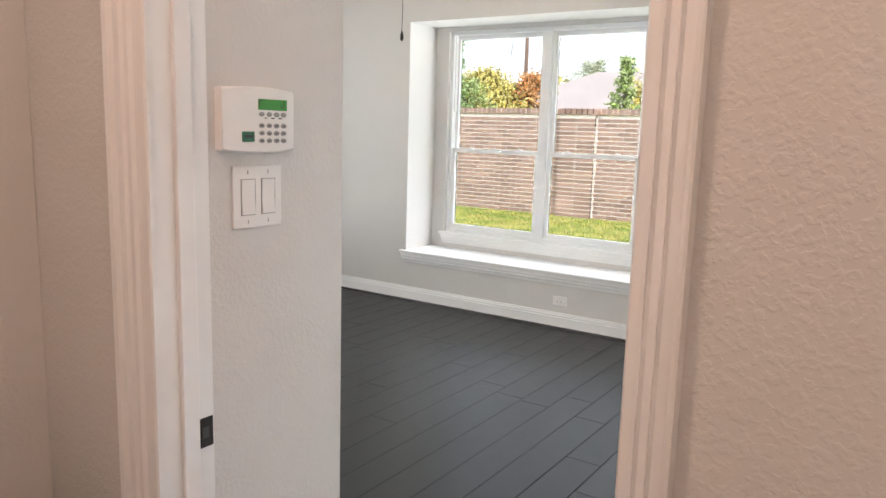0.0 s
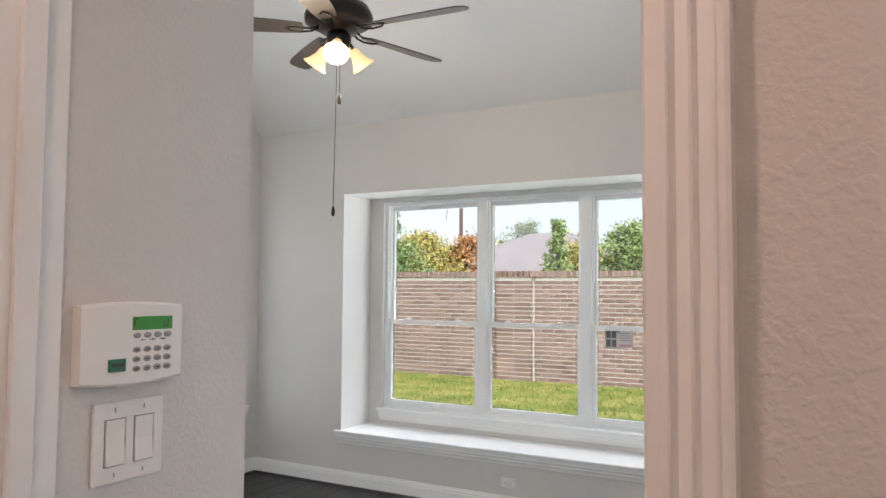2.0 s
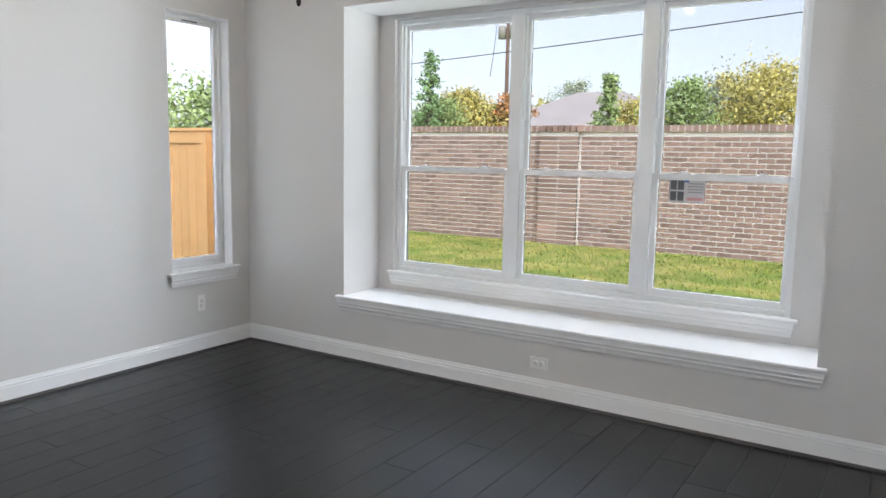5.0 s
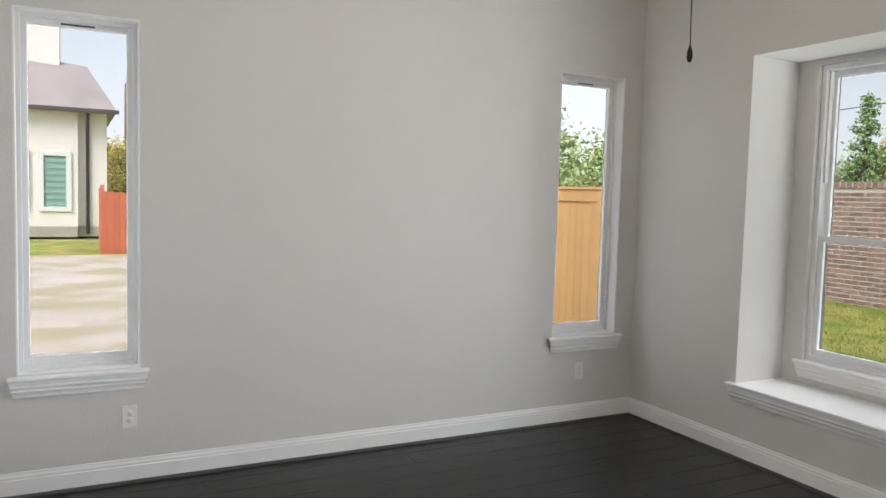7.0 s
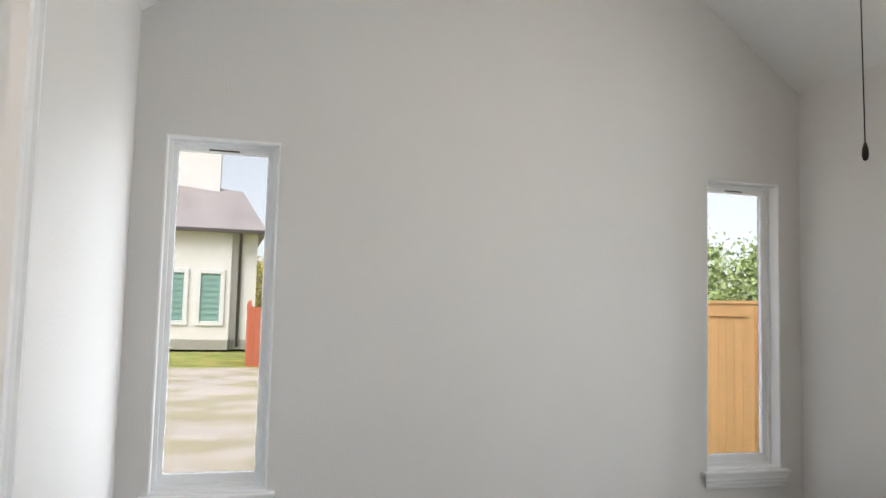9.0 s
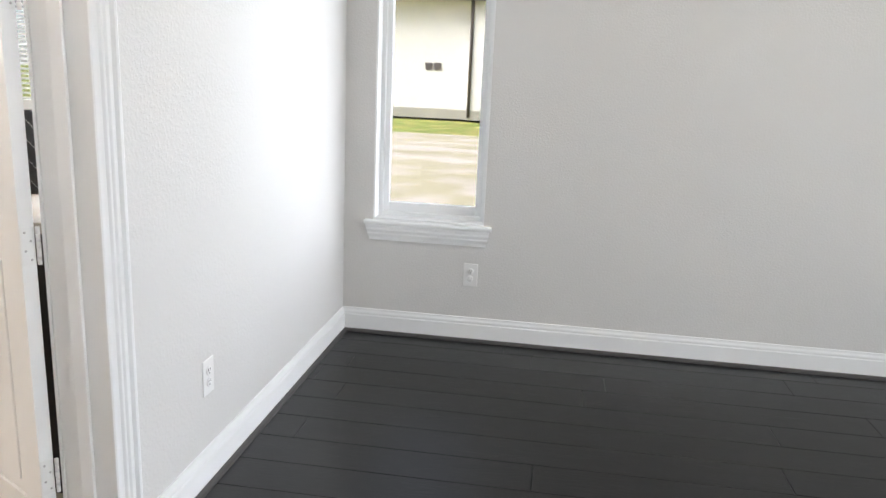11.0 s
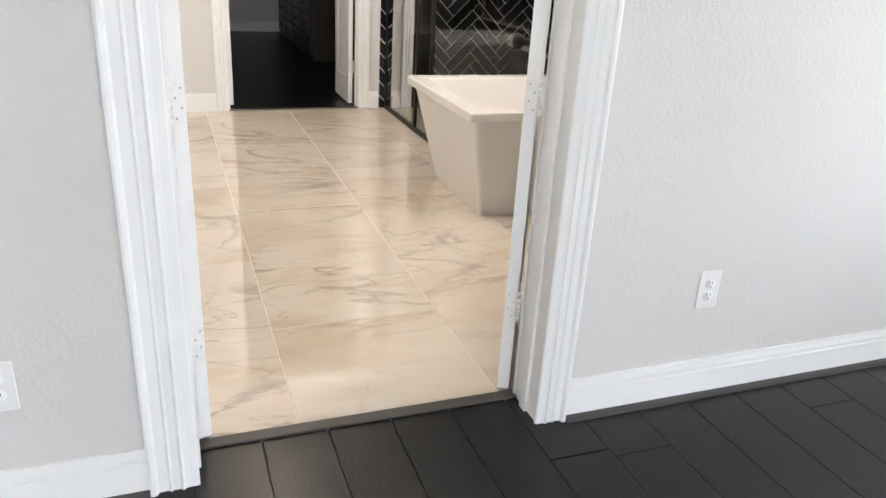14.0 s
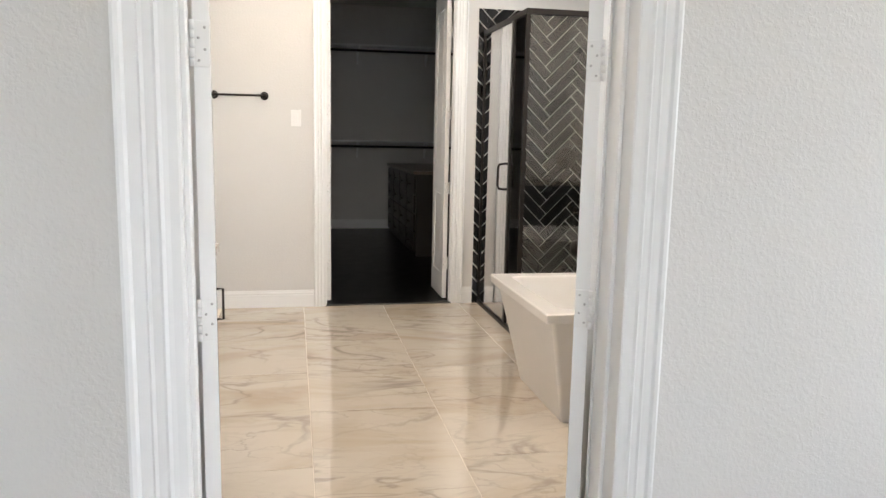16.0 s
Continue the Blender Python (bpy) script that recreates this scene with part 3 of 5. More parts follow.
def pane(name, axis, u0, u1, z0, z1, d, parent, mat=None, dimmed=1, coat=None):
    """A sheet of glass 3 mm thick. dimmed: which way the face tinted to darken the view outdoors looks, +1 or -1; 0 for
    none.
    """
    bm = boxes(((u0, d, z0), (u1, d + 0.003, z1)) if axis == 0 else ((d, u0, z0), (d + 0.003, u1, z1)))
    ob = part(name, bm, mat or M_CLEAR, parent)
    if dimmed:
        ob.data.materials.append(coat or M_GLASS)
        for f in ob.data.polygons:
            if f.normal[1 - axis] * dimmed > 0.9:
                f.material_index = 1
    ob.visible_shadow = False
    return ob


win = structure("window_1", frame_boxes(0, GX0, GX1, GZ0 + 0.006, GZ1, 0.448, 0.56, 0.032, bevel=0.003), M_VINYL, "white vinyl triple double-hung window")
cuts = (GX0 + 0.032, 2.026, 2.114, 2.926, 3.014, GX1 - 0.032)
part("mullion", boxes(((cuts[1], 0.448, GZ0 + 0.038), (cuts[2], 0.56, GZ1 - 0.032)), bevel=0.003), M_VINYL, win)
part("mullion", boxes(((cuts[3], 0.448, GZ0 + 0.038), (cuts[4], 0.56, GZ1 - 0.032)), bevel=0.003), M_VINYL, win)
ZA, ZB, ZM = GZ0 + 0.038, GZ1 - 0.032, 1.375
for a, b in zip(cuts[::2], cuts[1::2]):
    up_sash = part("upper_sash", frame_boxes(0, a - 0.002, b + 0.002, ZM - 0.02, ZB + 0.002, 0.506, 0.54, 0.034, 0.04, 0.03), M_VINYL, win)
    pane("pane", 0, a + 0.027, b - 0.027, ZM + 0.002, ZB - 0.033, 0.522, up_sash)
    low_sash = part("lower_sash", frame_boxes(0, a - 0.002, b + 0.002, ZA - 0.002, ZM + 0.018, 0.466, 0.502, 0.034, 0.038, 0.045), M_VINYL, win)
    pane("pane", 0, a + 0.027, b - 0.027, ZA + 0.036, ZM - 0.012, 0.484, low_sash)
    part("track", boxes(((a + 0.001, 0.470, ZM + 0.35), (a + 0.012, 0.504, ZB - 0.003)), ((b - 0.012, 0.470, ZM + 0.35), (b - 0.001, 0.504, ZB - 0.003)), bevel=0.002), M_VINYL, win)
    for q in (0.22, 0.78):
        x = a + (b - a) * q
        part("sash_lock", boxes(((x - 0.03, 0.470, ZM + 0.0185), (x + 0.03, 0.496, ZM + 0.026)), ((x - 0.008, 0.462, ZM + 0.0265), (x + 0.018, 0.484, ZM + 0.034)), bevel=0.002), M_VINYL, low_sash)
for n, (a, b) in ((2, W1), (3, W2)):
    w = structure(f"window_{n}", frame_boxes(1, a, b, SILL + 0.005, WTOP, -0.15, -0.085, 0.03), M_VINYL, "narrow white fixed window with a deep drywall reveal")
    part("jamb_liner", frame_boxes(1, a, b, SILL + 0.005, WTOP, -0.084, -0.002, 0.008, bevel=0.001), M_TRIM, w)
    s = part("sash", frame_boxes(1, a + 0.027, b - 0.027, SILL + 0.033, WTOP - 0.027, -0.14, -0.10, 0.032, 0.032, 0.05), M_VINYL, w)
    part("tilt_latch", boxes(((-0.099, a + 0.21, WTOP - 0.052), (-0.094, b - 0.21, WTOP - 0.044))), M_SLOT, w)
    # Extra grey pane, added to cut the bright patch on the south wall.
    pane("pane", 1, a + 0.054, b - 0.054, SILL + 0.078, WTOP - 0.054, -0.116, s, M_INNER, 0).visible_shadow = True
    pane("outer_pane", 1, a + 0.054, b - 0.054, SILL + 0.078, WTOP - 0.054, -0.13, s, None, -1, M_GLASS_W)
w = structure("window_4", frame_boxes(1, BW[0], BW[1], BW[2], BW[3], -0.14, -0.07, 0.05), M_VINYL, "white bathroom window over the tub")
pane("pane", 1, BW[0] + 0.045, BW[1] - 0.045, BW[2] + 0.045, BW[3] - 0.045, -0.11, w, None, -1)
bl = thing("window_blind", (-0.03, -6.1, 2.27), "white slatted blind over the bathtub window", "blind")
for i in range(44):
    z = -0.03 - i * 0.0255
    bm = bmesh.new()
    v = [bm.verts.new(p) for p in ((-0.011, -0.58, z - 0.006), (0.011, -0.58, z + 0.006), (0.011, 0.58, z + 0.006), (-0.011, 0.58, z - 0.006))]
    bm.faces.new(v)
    bmesh.ops.solidify(bm, geom=bm.faces[:], thickness=0.001)
    part("slat", bm, M_TRIM, bl)
part("head_rail", boxes(((-0.02, -0.59, -0.02), (0.02, 0.59, 0.02)), bevel=0.003), M_TRIM, bl)

# ---- doors ----


def leaf(name, hinge, width, turn, side, knob_z=0.0, label="", height=DOOR - 0.012, group="", hinges=(0.30, 0.91, 1.50, 2.12)):
    """A two-panel door leaf. It runs from its hinge along local x, thickness to local y times side."""
    d = thing(name, (*hinge, 0), label, "door", group, turn)
    t, s, st = 0.035 * side, 0.008 * side, 0.095
    z0, z1, zm = 0.012, height, 0.98
    bm = bmesh.new()
    for a, b, c, e in ((0, st, z0, z1), (width - st, width, z0, z1), (st, width - st, z0, z0 + 0.2), (st, width - st, zm - 0.09, zm + 0.09), (st, width - st, z1 - 0.12, z1)):
        box(bm, (a, 0, c), (b, t, e), 0.0012)
    part("door_frame", bm, M_TRIM, d)
    for c, e in ((z0 + 0.2, zm - 0.09), (zm + 0.09, z1 - 0.12)):
        bm = boxes(((st, s, c), (width - st, t - s, e)))
        box(bm, (st + 0.035, 0.003 * side, c + 0.035), (width - st - 0.035, t - 0.003 * side, e - 0.035), 0.0035)
        part("panel", bm, M_TRIM, d)
    for z in hinges:
        bm = bmesh.new()
        box(bm, (-0.0025, 0.001 * side, z - 0.047), (-0.0002, 0.034 * side, z + 0.047), 0.001)
        h = part("hinge", bm, M_HINGE, d, "white painted butt hinge")
        bm = bmesh.new()
        for k in range(5):
            tube(bm, [(-0.008, -0.004 * side, z - 0.047 + k * 0.0190), (-0.008, -0.004 * side, z - 0.0295 + k * 0.0190)], 0.0055, 8)
        part("knuckle", bm, M_HINGE, h)
        bm = bmesh.new()
        for k, q in enumerate((-0.034, -0.011, 0.012, 0.034)):
            lathe(bm, [(0, 0.0012), (0.0028, 0.0008), (0.0032, 0)], 8, Matrix.Translation((-0.0026, (0.011 + 0.013 * (k % 2)) * side, z + q)) @ Matrix.Rotation(-math.pi / 2, 4, "Y"))
        part("screw", bm, M_BRASS, h)
    if knob_z:
        for q, r in ((0, -1), (1, 1)):
            m = Matrix.Translation((width - 0.06, t if q else 0, knob_z)) @ Matrix.Rotation(-math.pi / 2 * (1 if q else -1) * side, 4, "X")
            bm = bmesh.new()
            lathe(bm, [(0, 0.0), (0.031, 0.0), (0.031, 0.006), (0.026, 0.010), (0.012, 0.012), (0.010, 0.034), (0.020, 0.040), (0.027, 0.052), (0.024, 0.064), (0.012, 0.070), (0, 0.071)], 20, m)
            part("knob", bm, M_BLACK, d, "dark bronze round knob")
    return d


leaf("bathroom_door_leaf", (2.114, BATH_N - 0.016), 0.452, -119, 1, 1.0, "open white two-panel bathroom door with dark bronze knob", group="bathroom double door")
leaf("bathroom_door_leaf", (3.020, BATH_N - 0.014), 0.452, -72, -1, 0, "open white two-panel bathroom door beside the east wall", group="bathroom double door")
leaf("closet_door_leaf", (CX0 + 0.012, BATH_S - 0.135), 0.48, -90, 1, 0, "open white panelled closet door at the shower side", group="closet double door")
leaf("closet_door_leaf", (CX1 - 0.012, BATH_S - 0.135), 0.48, -90, -1, 0, "open white panelled closet door at the towel bar side", group="closet double door")
leaf("entry_door_leaf", (4.701, HS + 0.006), 0.842, 89.0, 1, 1.0, "white panelled entry door swung open against the east wall", hinges=(0.28, 0.95, 1.652, 2.25))
plate = thing("strike_plate", (DX0, HS - 0.022, 0.976), "black metal strike plate on the entry jamb", "strike plate")
bm = boxes(((0.0, -0.019, -0.030), (0.0022, 0.019, 0.030)), bevel=0.0008)
part("plate", bm, M_BLACK, plate)
part("latch_hole", boxes(((0.0023, -0.008, -0.011), (0.0035, 0.008, 0.011)), bevel=0.0004), M_SLOT, plate)
for z in (-0.022, 0.022):
    bm = bmesh.new()
    lathe(bm, [(0.003, 0), (0, 0.001)], 8, Matrix.Translation((0.0024, 0, z)) @ Matrix.Rotation(math.pi / 2, 4, "Y"))
    part("screw", bm, M_BLACK, plate)

# ---- electrical plates ----


def outlet(place, turn, spin=False, label="white duplex outlet on the wall above the baseboard"):
    """A duplex outlet. Local -y faces the room."""
    o = thing("wall_outlet", place, label, "outlet", "wall outlets")
    o.rotation_euler = (0, radians(90) if spin else 0, radians(turn))
    part("plate", boxes(((-0.037, -0.005, -0.060), (0.037, 0, 0.060)), bevel=0.002), M_PLATE, o)
    for z in (-0.0195, 0.0195):
        bm = bmesh.new()
        lathe(bm, [(0.0165, 0), (0.0165, 0.002), (0.0155, 0.003), (0, 0.003)], 20, Matrix.Translation((0, -0.005, z)) @ Matrix.Rotation(math.pi / 2, 4, "X"))
        f = part("receptacle", bm, M_PLATE, o)
        part("slot", boxes(((-0.0075, -0.0087, z), (-0.005, -0.008, z + 0.009)), ((0.005, -0.0087, z + 0.001), (0.007, -0.008, z + 0.008)), ((-0.0025, -0.0087, z - 0.010), (0.0025, -0.008, z - 0.0055))), M_SLOT, f)
    return o


outlet((0, -3.423, 0.358), 90)
outlet((0, -0.475, 0.366), 90)
outlet((2.517, 0, 0.228), 0, True, "white outlet set sideways under the window seat")
outlet((4.674, 0, 0.354), 0)
outlet((1.575, SY, 0.370), 180)
outlet((3.418, SY, 0.345), 180)

sw = thing("double_light_switch", (3.83, -4.356, 1.426), "white double rocker switch under the alarm keypad", "light switch")
part("plate", boxes(((0, -0.063, -0.0615), (0.006, 0.063, 0.0615)), bevel=0.002), M_PLATE, sw)
for y in (-0.026, 0.026):
    # Grey rim whose colour stands in for shade in the gap round the rocker.
    part("rocker_gap_shade", frame_boxes(1, y - 0.0185, y + 0.0185, -0.036, 0.036, 0.006, 0.0075, 0.0015, bevel=0.0003), M_KEY, sw, "grey strip painted as the shade in the gap")
    bm = bmesh.new()
    v = [bm.verts.new(p) for p in ((0.006, y - 0.0165, -0.034), (0.006, y + 0.0165, -0.034), (0.0095, y + 0.0165, -0.034), (0.0095, y - 0.0165, -0.034), (0.0075, y - 0.0165, 0), (0.0075, y + 0.0165, 0), (0.0085, y - 0.0165, 0.034), (0.0085, y + 0.0165, 0.034), (0.006, y - 0.0165, 0.034), (0.006, y + 0.0165, 0.034))]
    for f in ((3, 2, 5, 4), (4, 5, 7, 6), (6, 7, 9, 8), (0, 1, 2, 3), (0, 3, 4, 6, 8), (1, 9, 7, 5, 2), (0, 8, 9, 1)):
        bm.faces.new([v[i] for i in f])
    part("rocker", bm, M_PLATE, sw)
    for z in (-0.049, 0.049):
        part("screw", boxes(((0.0061, y - 0.001, z - 0.0035), (0.0068, y + 0.001, z + 0.0035))), M_KEY, sw)

kp = thing("alarm_keypad", (3.83, -4.363, 1.576), "white alarm keypad with a green display and grey keys", "alarm keypad")
bm = bmesh.new()
kp.scale = (0.85, 0.91, 0.91)
n = 12
for k in range(n + 1):
    y = -0.1 + 0.2 * k / n
    s = (y / 0.1) ** 2
    h, dx = 0.070 - 0.006 * s, 0.030 - 0.006 * s
    for x, z in ((0, -h), (dx - 0.004, -h), (dx, -h + 0.004), (dx, h - 0.004), (dx - 0.004, h), (0, h)):
        bm.verts.new((x, y, z))
bm.verts.ensure_lookup_table()
for k in range(n):
    for i in range(6):
        j = (i + 1) % 6
        bm.faces.new([bm.verts[q] for q in (k * 6 + i, k * 6 + j, k * 6 + 6 + j, k * 6 + 6 + i)])
bm.faces.new(bm.verts[:6])
bm.faces.new(bm.verts[-6:])
part("housing", bm, M_PLATE, kp)
part("display", boxes(((0.028, -0.009, 0.022), (0.0305, 0.074, 0.045)), bevel=0.0006), M_LCD, kp, "green lit display")
for a, b in (((0.057, 0.027), (0.065, 0.029)), ((0.063, 0.0292), (0.065, 0.041)), ((0.055, 0.027), (0.0568, 0.036)), ((-0.006, 0.029), (-0.004, 0.0408)), ((-0.006, 0.041), (0.002, 0.043))):
    part("display_mark", boxes(((0.0306, *a), (0.0308, *b))), M_SLOT, kp, "dark display digit")
part("panic_button", boxes(((0.028, -0.053, -0.045), (0.0312, -0.020, -0.024)), bevel=0.001), M_DGREEN, kp, "dark green button")
part("button_window", boxes(((0.0313, -0.048, -0.037), (0.0318, -0.025, -0.031))), M_SLOT, kp)
for r, z in enumerate((0.013, -0.011, -0.027, -0.043)):
    for c in range(4):
        bm = bmesh.new()
        y = 0.001 + c * 0.0215
        lathe(bm, [(0.0085, 0), (0.0085, 0.001), (0.007, 0.0025), (0, 0.003)], 14, Matrix.Translation((0.0285 if c < 3 else 0.0275, y, z)) @ Matrix.Rotation(math.pi / 2, 4, "Y") @ Matrix.Diagonal((0.62, 1, 1, 1)))
        key = part("key", bm, M_KEY, kp, "grey oval key")
        if r:
            part("key_mark", boxes(((0.0316 if c < 3 else 0.0306, y - 0.004, z - 0.0008), (0.032 if c < 3 else 0.031, y + 0.003, z + 0.001))), M_SLOT, key)
for y in (0.011, 0.033, 0.055):
    part("indicator", boxes(((0.0285, y - 0.0015, 0.0035), (0.0302, y + 0.0015, 0.0065)), ((0.0285, y - 0.006, 0.0045), (0.0299, y - 0.003, 0.006)), ((0.0285, y + 0.003, 0.0045), (0.0299, y + 0.006, 0.006))), M_SLOT, kp)

ms = thing("motion_sensor", (4.975, -0.006, 2.42), "small white motion sensor in the room corner", "sensor")
part("body", boxes(((-0.03, -0.035, -0.055), (0.03, 0.006, 0.055)), bevel=0.008), M_PLATE, ms)
part("lens", boxes(((-0.014, -0.0365, 0.004), (0.014, -0.035, 0.012))), M_SLOT, ms)
SL = (RIDGE - CZ) / (SY / 2)
cp = thing("ceiling_plate", (2.80, -0.98, CZ + SL * -0.98), "white blank plate on the sloping ceiling", "cover plate")
cp.rotation_euler = (math.atan(SL), 0, 0)
part("plate", boxes(((-0.035, -0.058, -0.012), (0.035, 0.058, 0.0)), bevel=0.003), M_PLATE, cp)
part("cap", boxes(((-0.03, -0.03, -0.02), (0.01, 0.03, -0.0125)), bevel=0.003), M_PLATE, cp)

st = thing("window_sticker", (3.218, 0.478, 1.298), "printed product sheet taped to the lower pane", "sticker")
part("sheet", boxes(((-0.105, 0.0045, -0.075), (0.105, 0.0052, 0.062))), M_PAPER, st)
part("tape", boxes(((-0.02, 0.0035, 0.045), (0.012, 0.0043, 0.078))), M_BLUE, st, "blue tape")
for i, (x, z) in enumerate(((-0.098, 0.0), (-0.055, 0.0), (-0.098, -0.066), (-0.055, -0.066))):
    part("print", boxes(((x, 0.0036, z), (x + 0.037, 0.0044, z + 0.056))), M_INK, st, "grey printed picture")
part("print", boxes(((0.0, 0.0036, -0.062), (0.095, 0.0044, -0.045))), M_PINK, st, "pink printed bar")
for z in (0.035, 0.018, 0.001, -0.016):
    part("print", boxes(((0.005, 0.0036, z), (0.095, 0.0044, z + 0.006))), M_KEY, st, "grey printed bar")

# ---- ceiling fan ----
FX, FY, FZ = 2.34, -1.90, 3.02
fan = thing("ceiling_fan", (FX, FY, FZ), "bronze five-blade ceiling fan with lit amber glass shades", "ceiling fan")
bm = bmesh.new()
tube(bm, [(0, 0, 0.26), (0, 0, 1.36)], 0.013, 12)
part("downrod", bm, M_BLACK, fan)
bm = bmesh.new()
lathe(bm, [(0.0, 1.39), (0.065, 1.38), (0.07, 1.33), (0.045, 1.27), (0.016, 1.25), (0, 1.25)], 24)
part("canopy", bm, M_BLACK, fan)
bm = bmesh.new()
lathe(bm, [(0, 0.29), (0.03, 0.28), (0.035, 0.245), (0.10, 0.235), (0.165, 0.20), (0.19, 0.15), (0.188, 0.115), (0.16, 0.095), (0.11, 0.085), (0.10, 0.06), (0, 0.055)], 32)
part("motor_housing", bm, M_BLACK, fan, "dark bronze motor housing")
bm = bmesh.new()
lathe(bm, [(0, 0.055), (0.062, 0.05), (0.07, 0.02), (0.06, -0.02), (0.03, -0.045), (0, -0.05)], 24)
part("light_fitter", bm, M_BLACK, fan)
BLADE = [(0.20, -0.048), (0.30, -0.060), (0.50, -0.070), (0.68, -0.073), (0.745, -0.066), (0.775, -0.045), (0.785, 0.0), (0.775, 0.045), (0.745, 0.066), (0.68, 0.073), (0.50, 0.070), (0.30, 0.060), (0.20, 0.048), (0.185, 0.0)]
for i in range(5):
    m = Matrix.Rotation(radians(3 + 72 * i), 4, "Z")
    tilt = m @ Matrix.Translation((0, 0, 0.075)) @ Matrix.Rotation(radians(12), 4, "X")
    bm = bmesh.new()
    top = [bm.verts.new(tilt @ Vector((x, y, 0.003))) for x, y in BLADE]
    low = [bm.verts.new(tilt @ Vector((x, y, -0.003))) for x, y in BLADE]
    bm.faces.new(top)
    bm.faces.new(low[::-1])
    for k in range(len(BLADE)):
        j = (k + 1) % len(BLADE)
        bm.faces.new((top[k], low[k], low[j], top[j]))
    part("blade", bm, M_BLADE, fan)
    bm = bmesh.new()
    for s in (-1, 1):
        tube(bm, [m @ Vector(p) for p in ((0.10, 0.015 * s, 0.09), (0.15, 0.02 * s, 0.066), (0.20, 0.034 * s, 0.064), (0.26, 0.03 * s, 0.066), (0.29, 0.0, 0.068))], 0.006, 6)
    part("blade_bracket", bm, M_BLACK, fan, "dark bronze scrolled bracket")
for i in range(3):
    a = radians(-57 + 120 * i)
    tip = Matrix.Rotation(a, 4, "Z") @ Matrix.Translation((0.085, 0, -0.02)) @ Matrix.Rotation(radians(140), 4, "Y")
    arm = bmesh.new()
    tube(arm, [Matrix.Rotation(a, 4, "Z") @ Vector(p) for p in ((0.05, 0, 0.0), (0.07, 0, 0.005), (0.09, 0, -0.015))], 0.011, 8)
    part("lamp_arm", arm, M_BLACK, fan)
    bm = bmesh.new()
    lathe(bm, [(0.022, 0.0), (0.030, 0.02), (0.034, 0.05), (0.052, 0.09), (0.072, 0.115), (0.070, 0.115), (0.049, 0.088), (0.031, 0.05), (0.027, 0.02), (0.019, 0.0)], 20, tip)
    sh = part("shade", bm, M_SHADE, fan, "amber frosted glass shade")
    bm = bmesh.new()
    lathe(bm, [(0, 0.02), (0.014, 0.022), (0.018, 0.045), (0.028, 0.07), (0.029, 0.085), (0.02, 0.10), (0, 0.106)], 14, tip)
    part("bulb", bm, M_BULB, sh, "lit frosted bulb")
    lamp("fan_lamp", "POINT", tuple(Matrix.Translation((FX, FY, FZ)) @ tip @ Vector((0, 0, 0.19))), 0.10, (1.0, 0.80, 0.58), 0.05)
for x, y, z, k in ((2.160, -1.695, 2.112, 0), (2.332, -1.875, 2.712, 1)):
    ox, oy, oz = x - FX, y - FY, z - FZ
    bm = bmesh.new()
    tube(bm, [(ox * (1 if k else 0.35), oy * (1 if k else 0.35), -0.01 if not k else -0.05), (ox, oy, oz + 0.03)], 0.0022, 5)
    ch = part("pull_chain", bm, M_BLACK, fan)
    bm = bmesh.new()
    lathe(bm, [(0, 0.034), (0.004, 0.03), (0.010, 0.008), (0.011, -0.012), (0.007, -0.026), (0, -0.03)], 12, Matrix.Translation((ox, oy, oz)))
    part("pull", bm, M_BLACK, ch, "dark wooden pull")

# ---- bathroom things ----
tub = thing("bathtub", (0.94, -6.08, 0), "white freestanding tub with flared sides and flat rim", "bathtub")


def ring(bm, x, y, z, r=0.03, seg=5):
    """A rounded rectangle of half sizes x, y."""
    out = []
    for cx, cy, a0 in ((x - r, y - r, 0), (-x + r, y - r, 90), (-x + r, -y + r, 180), (x - r, -y + r, 270)):
        for k in range(seg):
            a = radians(a0 + 90 * k / (seg - 1))
            out.append(bm.verts.new((cx + r * math.cos(a), cy + r * math.sin(a), z)))
    return out


def loft(bm, rings, cap0=True, cap1=True):
    n = len(rings[0])
    for p, q in zip(rings, rings[1:]):
        for i in range(n):
            bm.faces.new((p[i], p[(i + 1) % n], q[(i + 1) % n], q[i]))
    if cap0:
        bm.faces.new(rings[0][::-1])
    if cap1:
        bm.faces.new(rings[-1])


bm = bmesh.new()
loft(bm, [ring(bm, 0.655, 0.335, 0.0, 0.02), ring(bm, 0.66, 0.34, 0.02, 0.02), ring(bm, 0.765, 0.455, 0.515, 0.02), ring(bm, 0.70, 0.40, 0.516, 0.04)], True, False)
part("apron", bm, M_TUB, tub)
bm = bmesh.new()
loft(bm, [ring(bm, 0.72, 0.41, 0.5165, 0.03), ring(bm, 0.80, 0.482, 0.518, 0.012), ring(bm, 0.802, 0.484, 0.556, 0.012), ring(bm, 0.795, 0.478, 0.562, 0.012), ring(bm, 0.715, 0.40, 0.562, 0.04), ring(bm, 0.707, 0.392, 0.552, 0.05)], False, False)
part("rim", bm, M_TUB, tub)
bm = bmesh.new()
loft(bm, [ring(bm, 0.707, 0.392, 0.5515, 0.05), ring(bm, 0.60, 0.29, 0.16, 0.09), ring(bm, 0.54, 0.23, 0.13, 0.09)], False, True)
part("basin", bm, M_TUB, tub)
bm = bmesh.new()
lathe(bm, [(0, 0.004), (0.03, 0.003), (0.033, 0), (0, 0)], 20, Matrix.Translation((0.45, 0, 0.1305)))
part("drain", bm, M_BLACK, tub, "dark bronze drain")
fc = thing("tub_faucet", (0.42, -5.66, 0.562), "dark bronze lever faucet on the tub rim", "faucet")
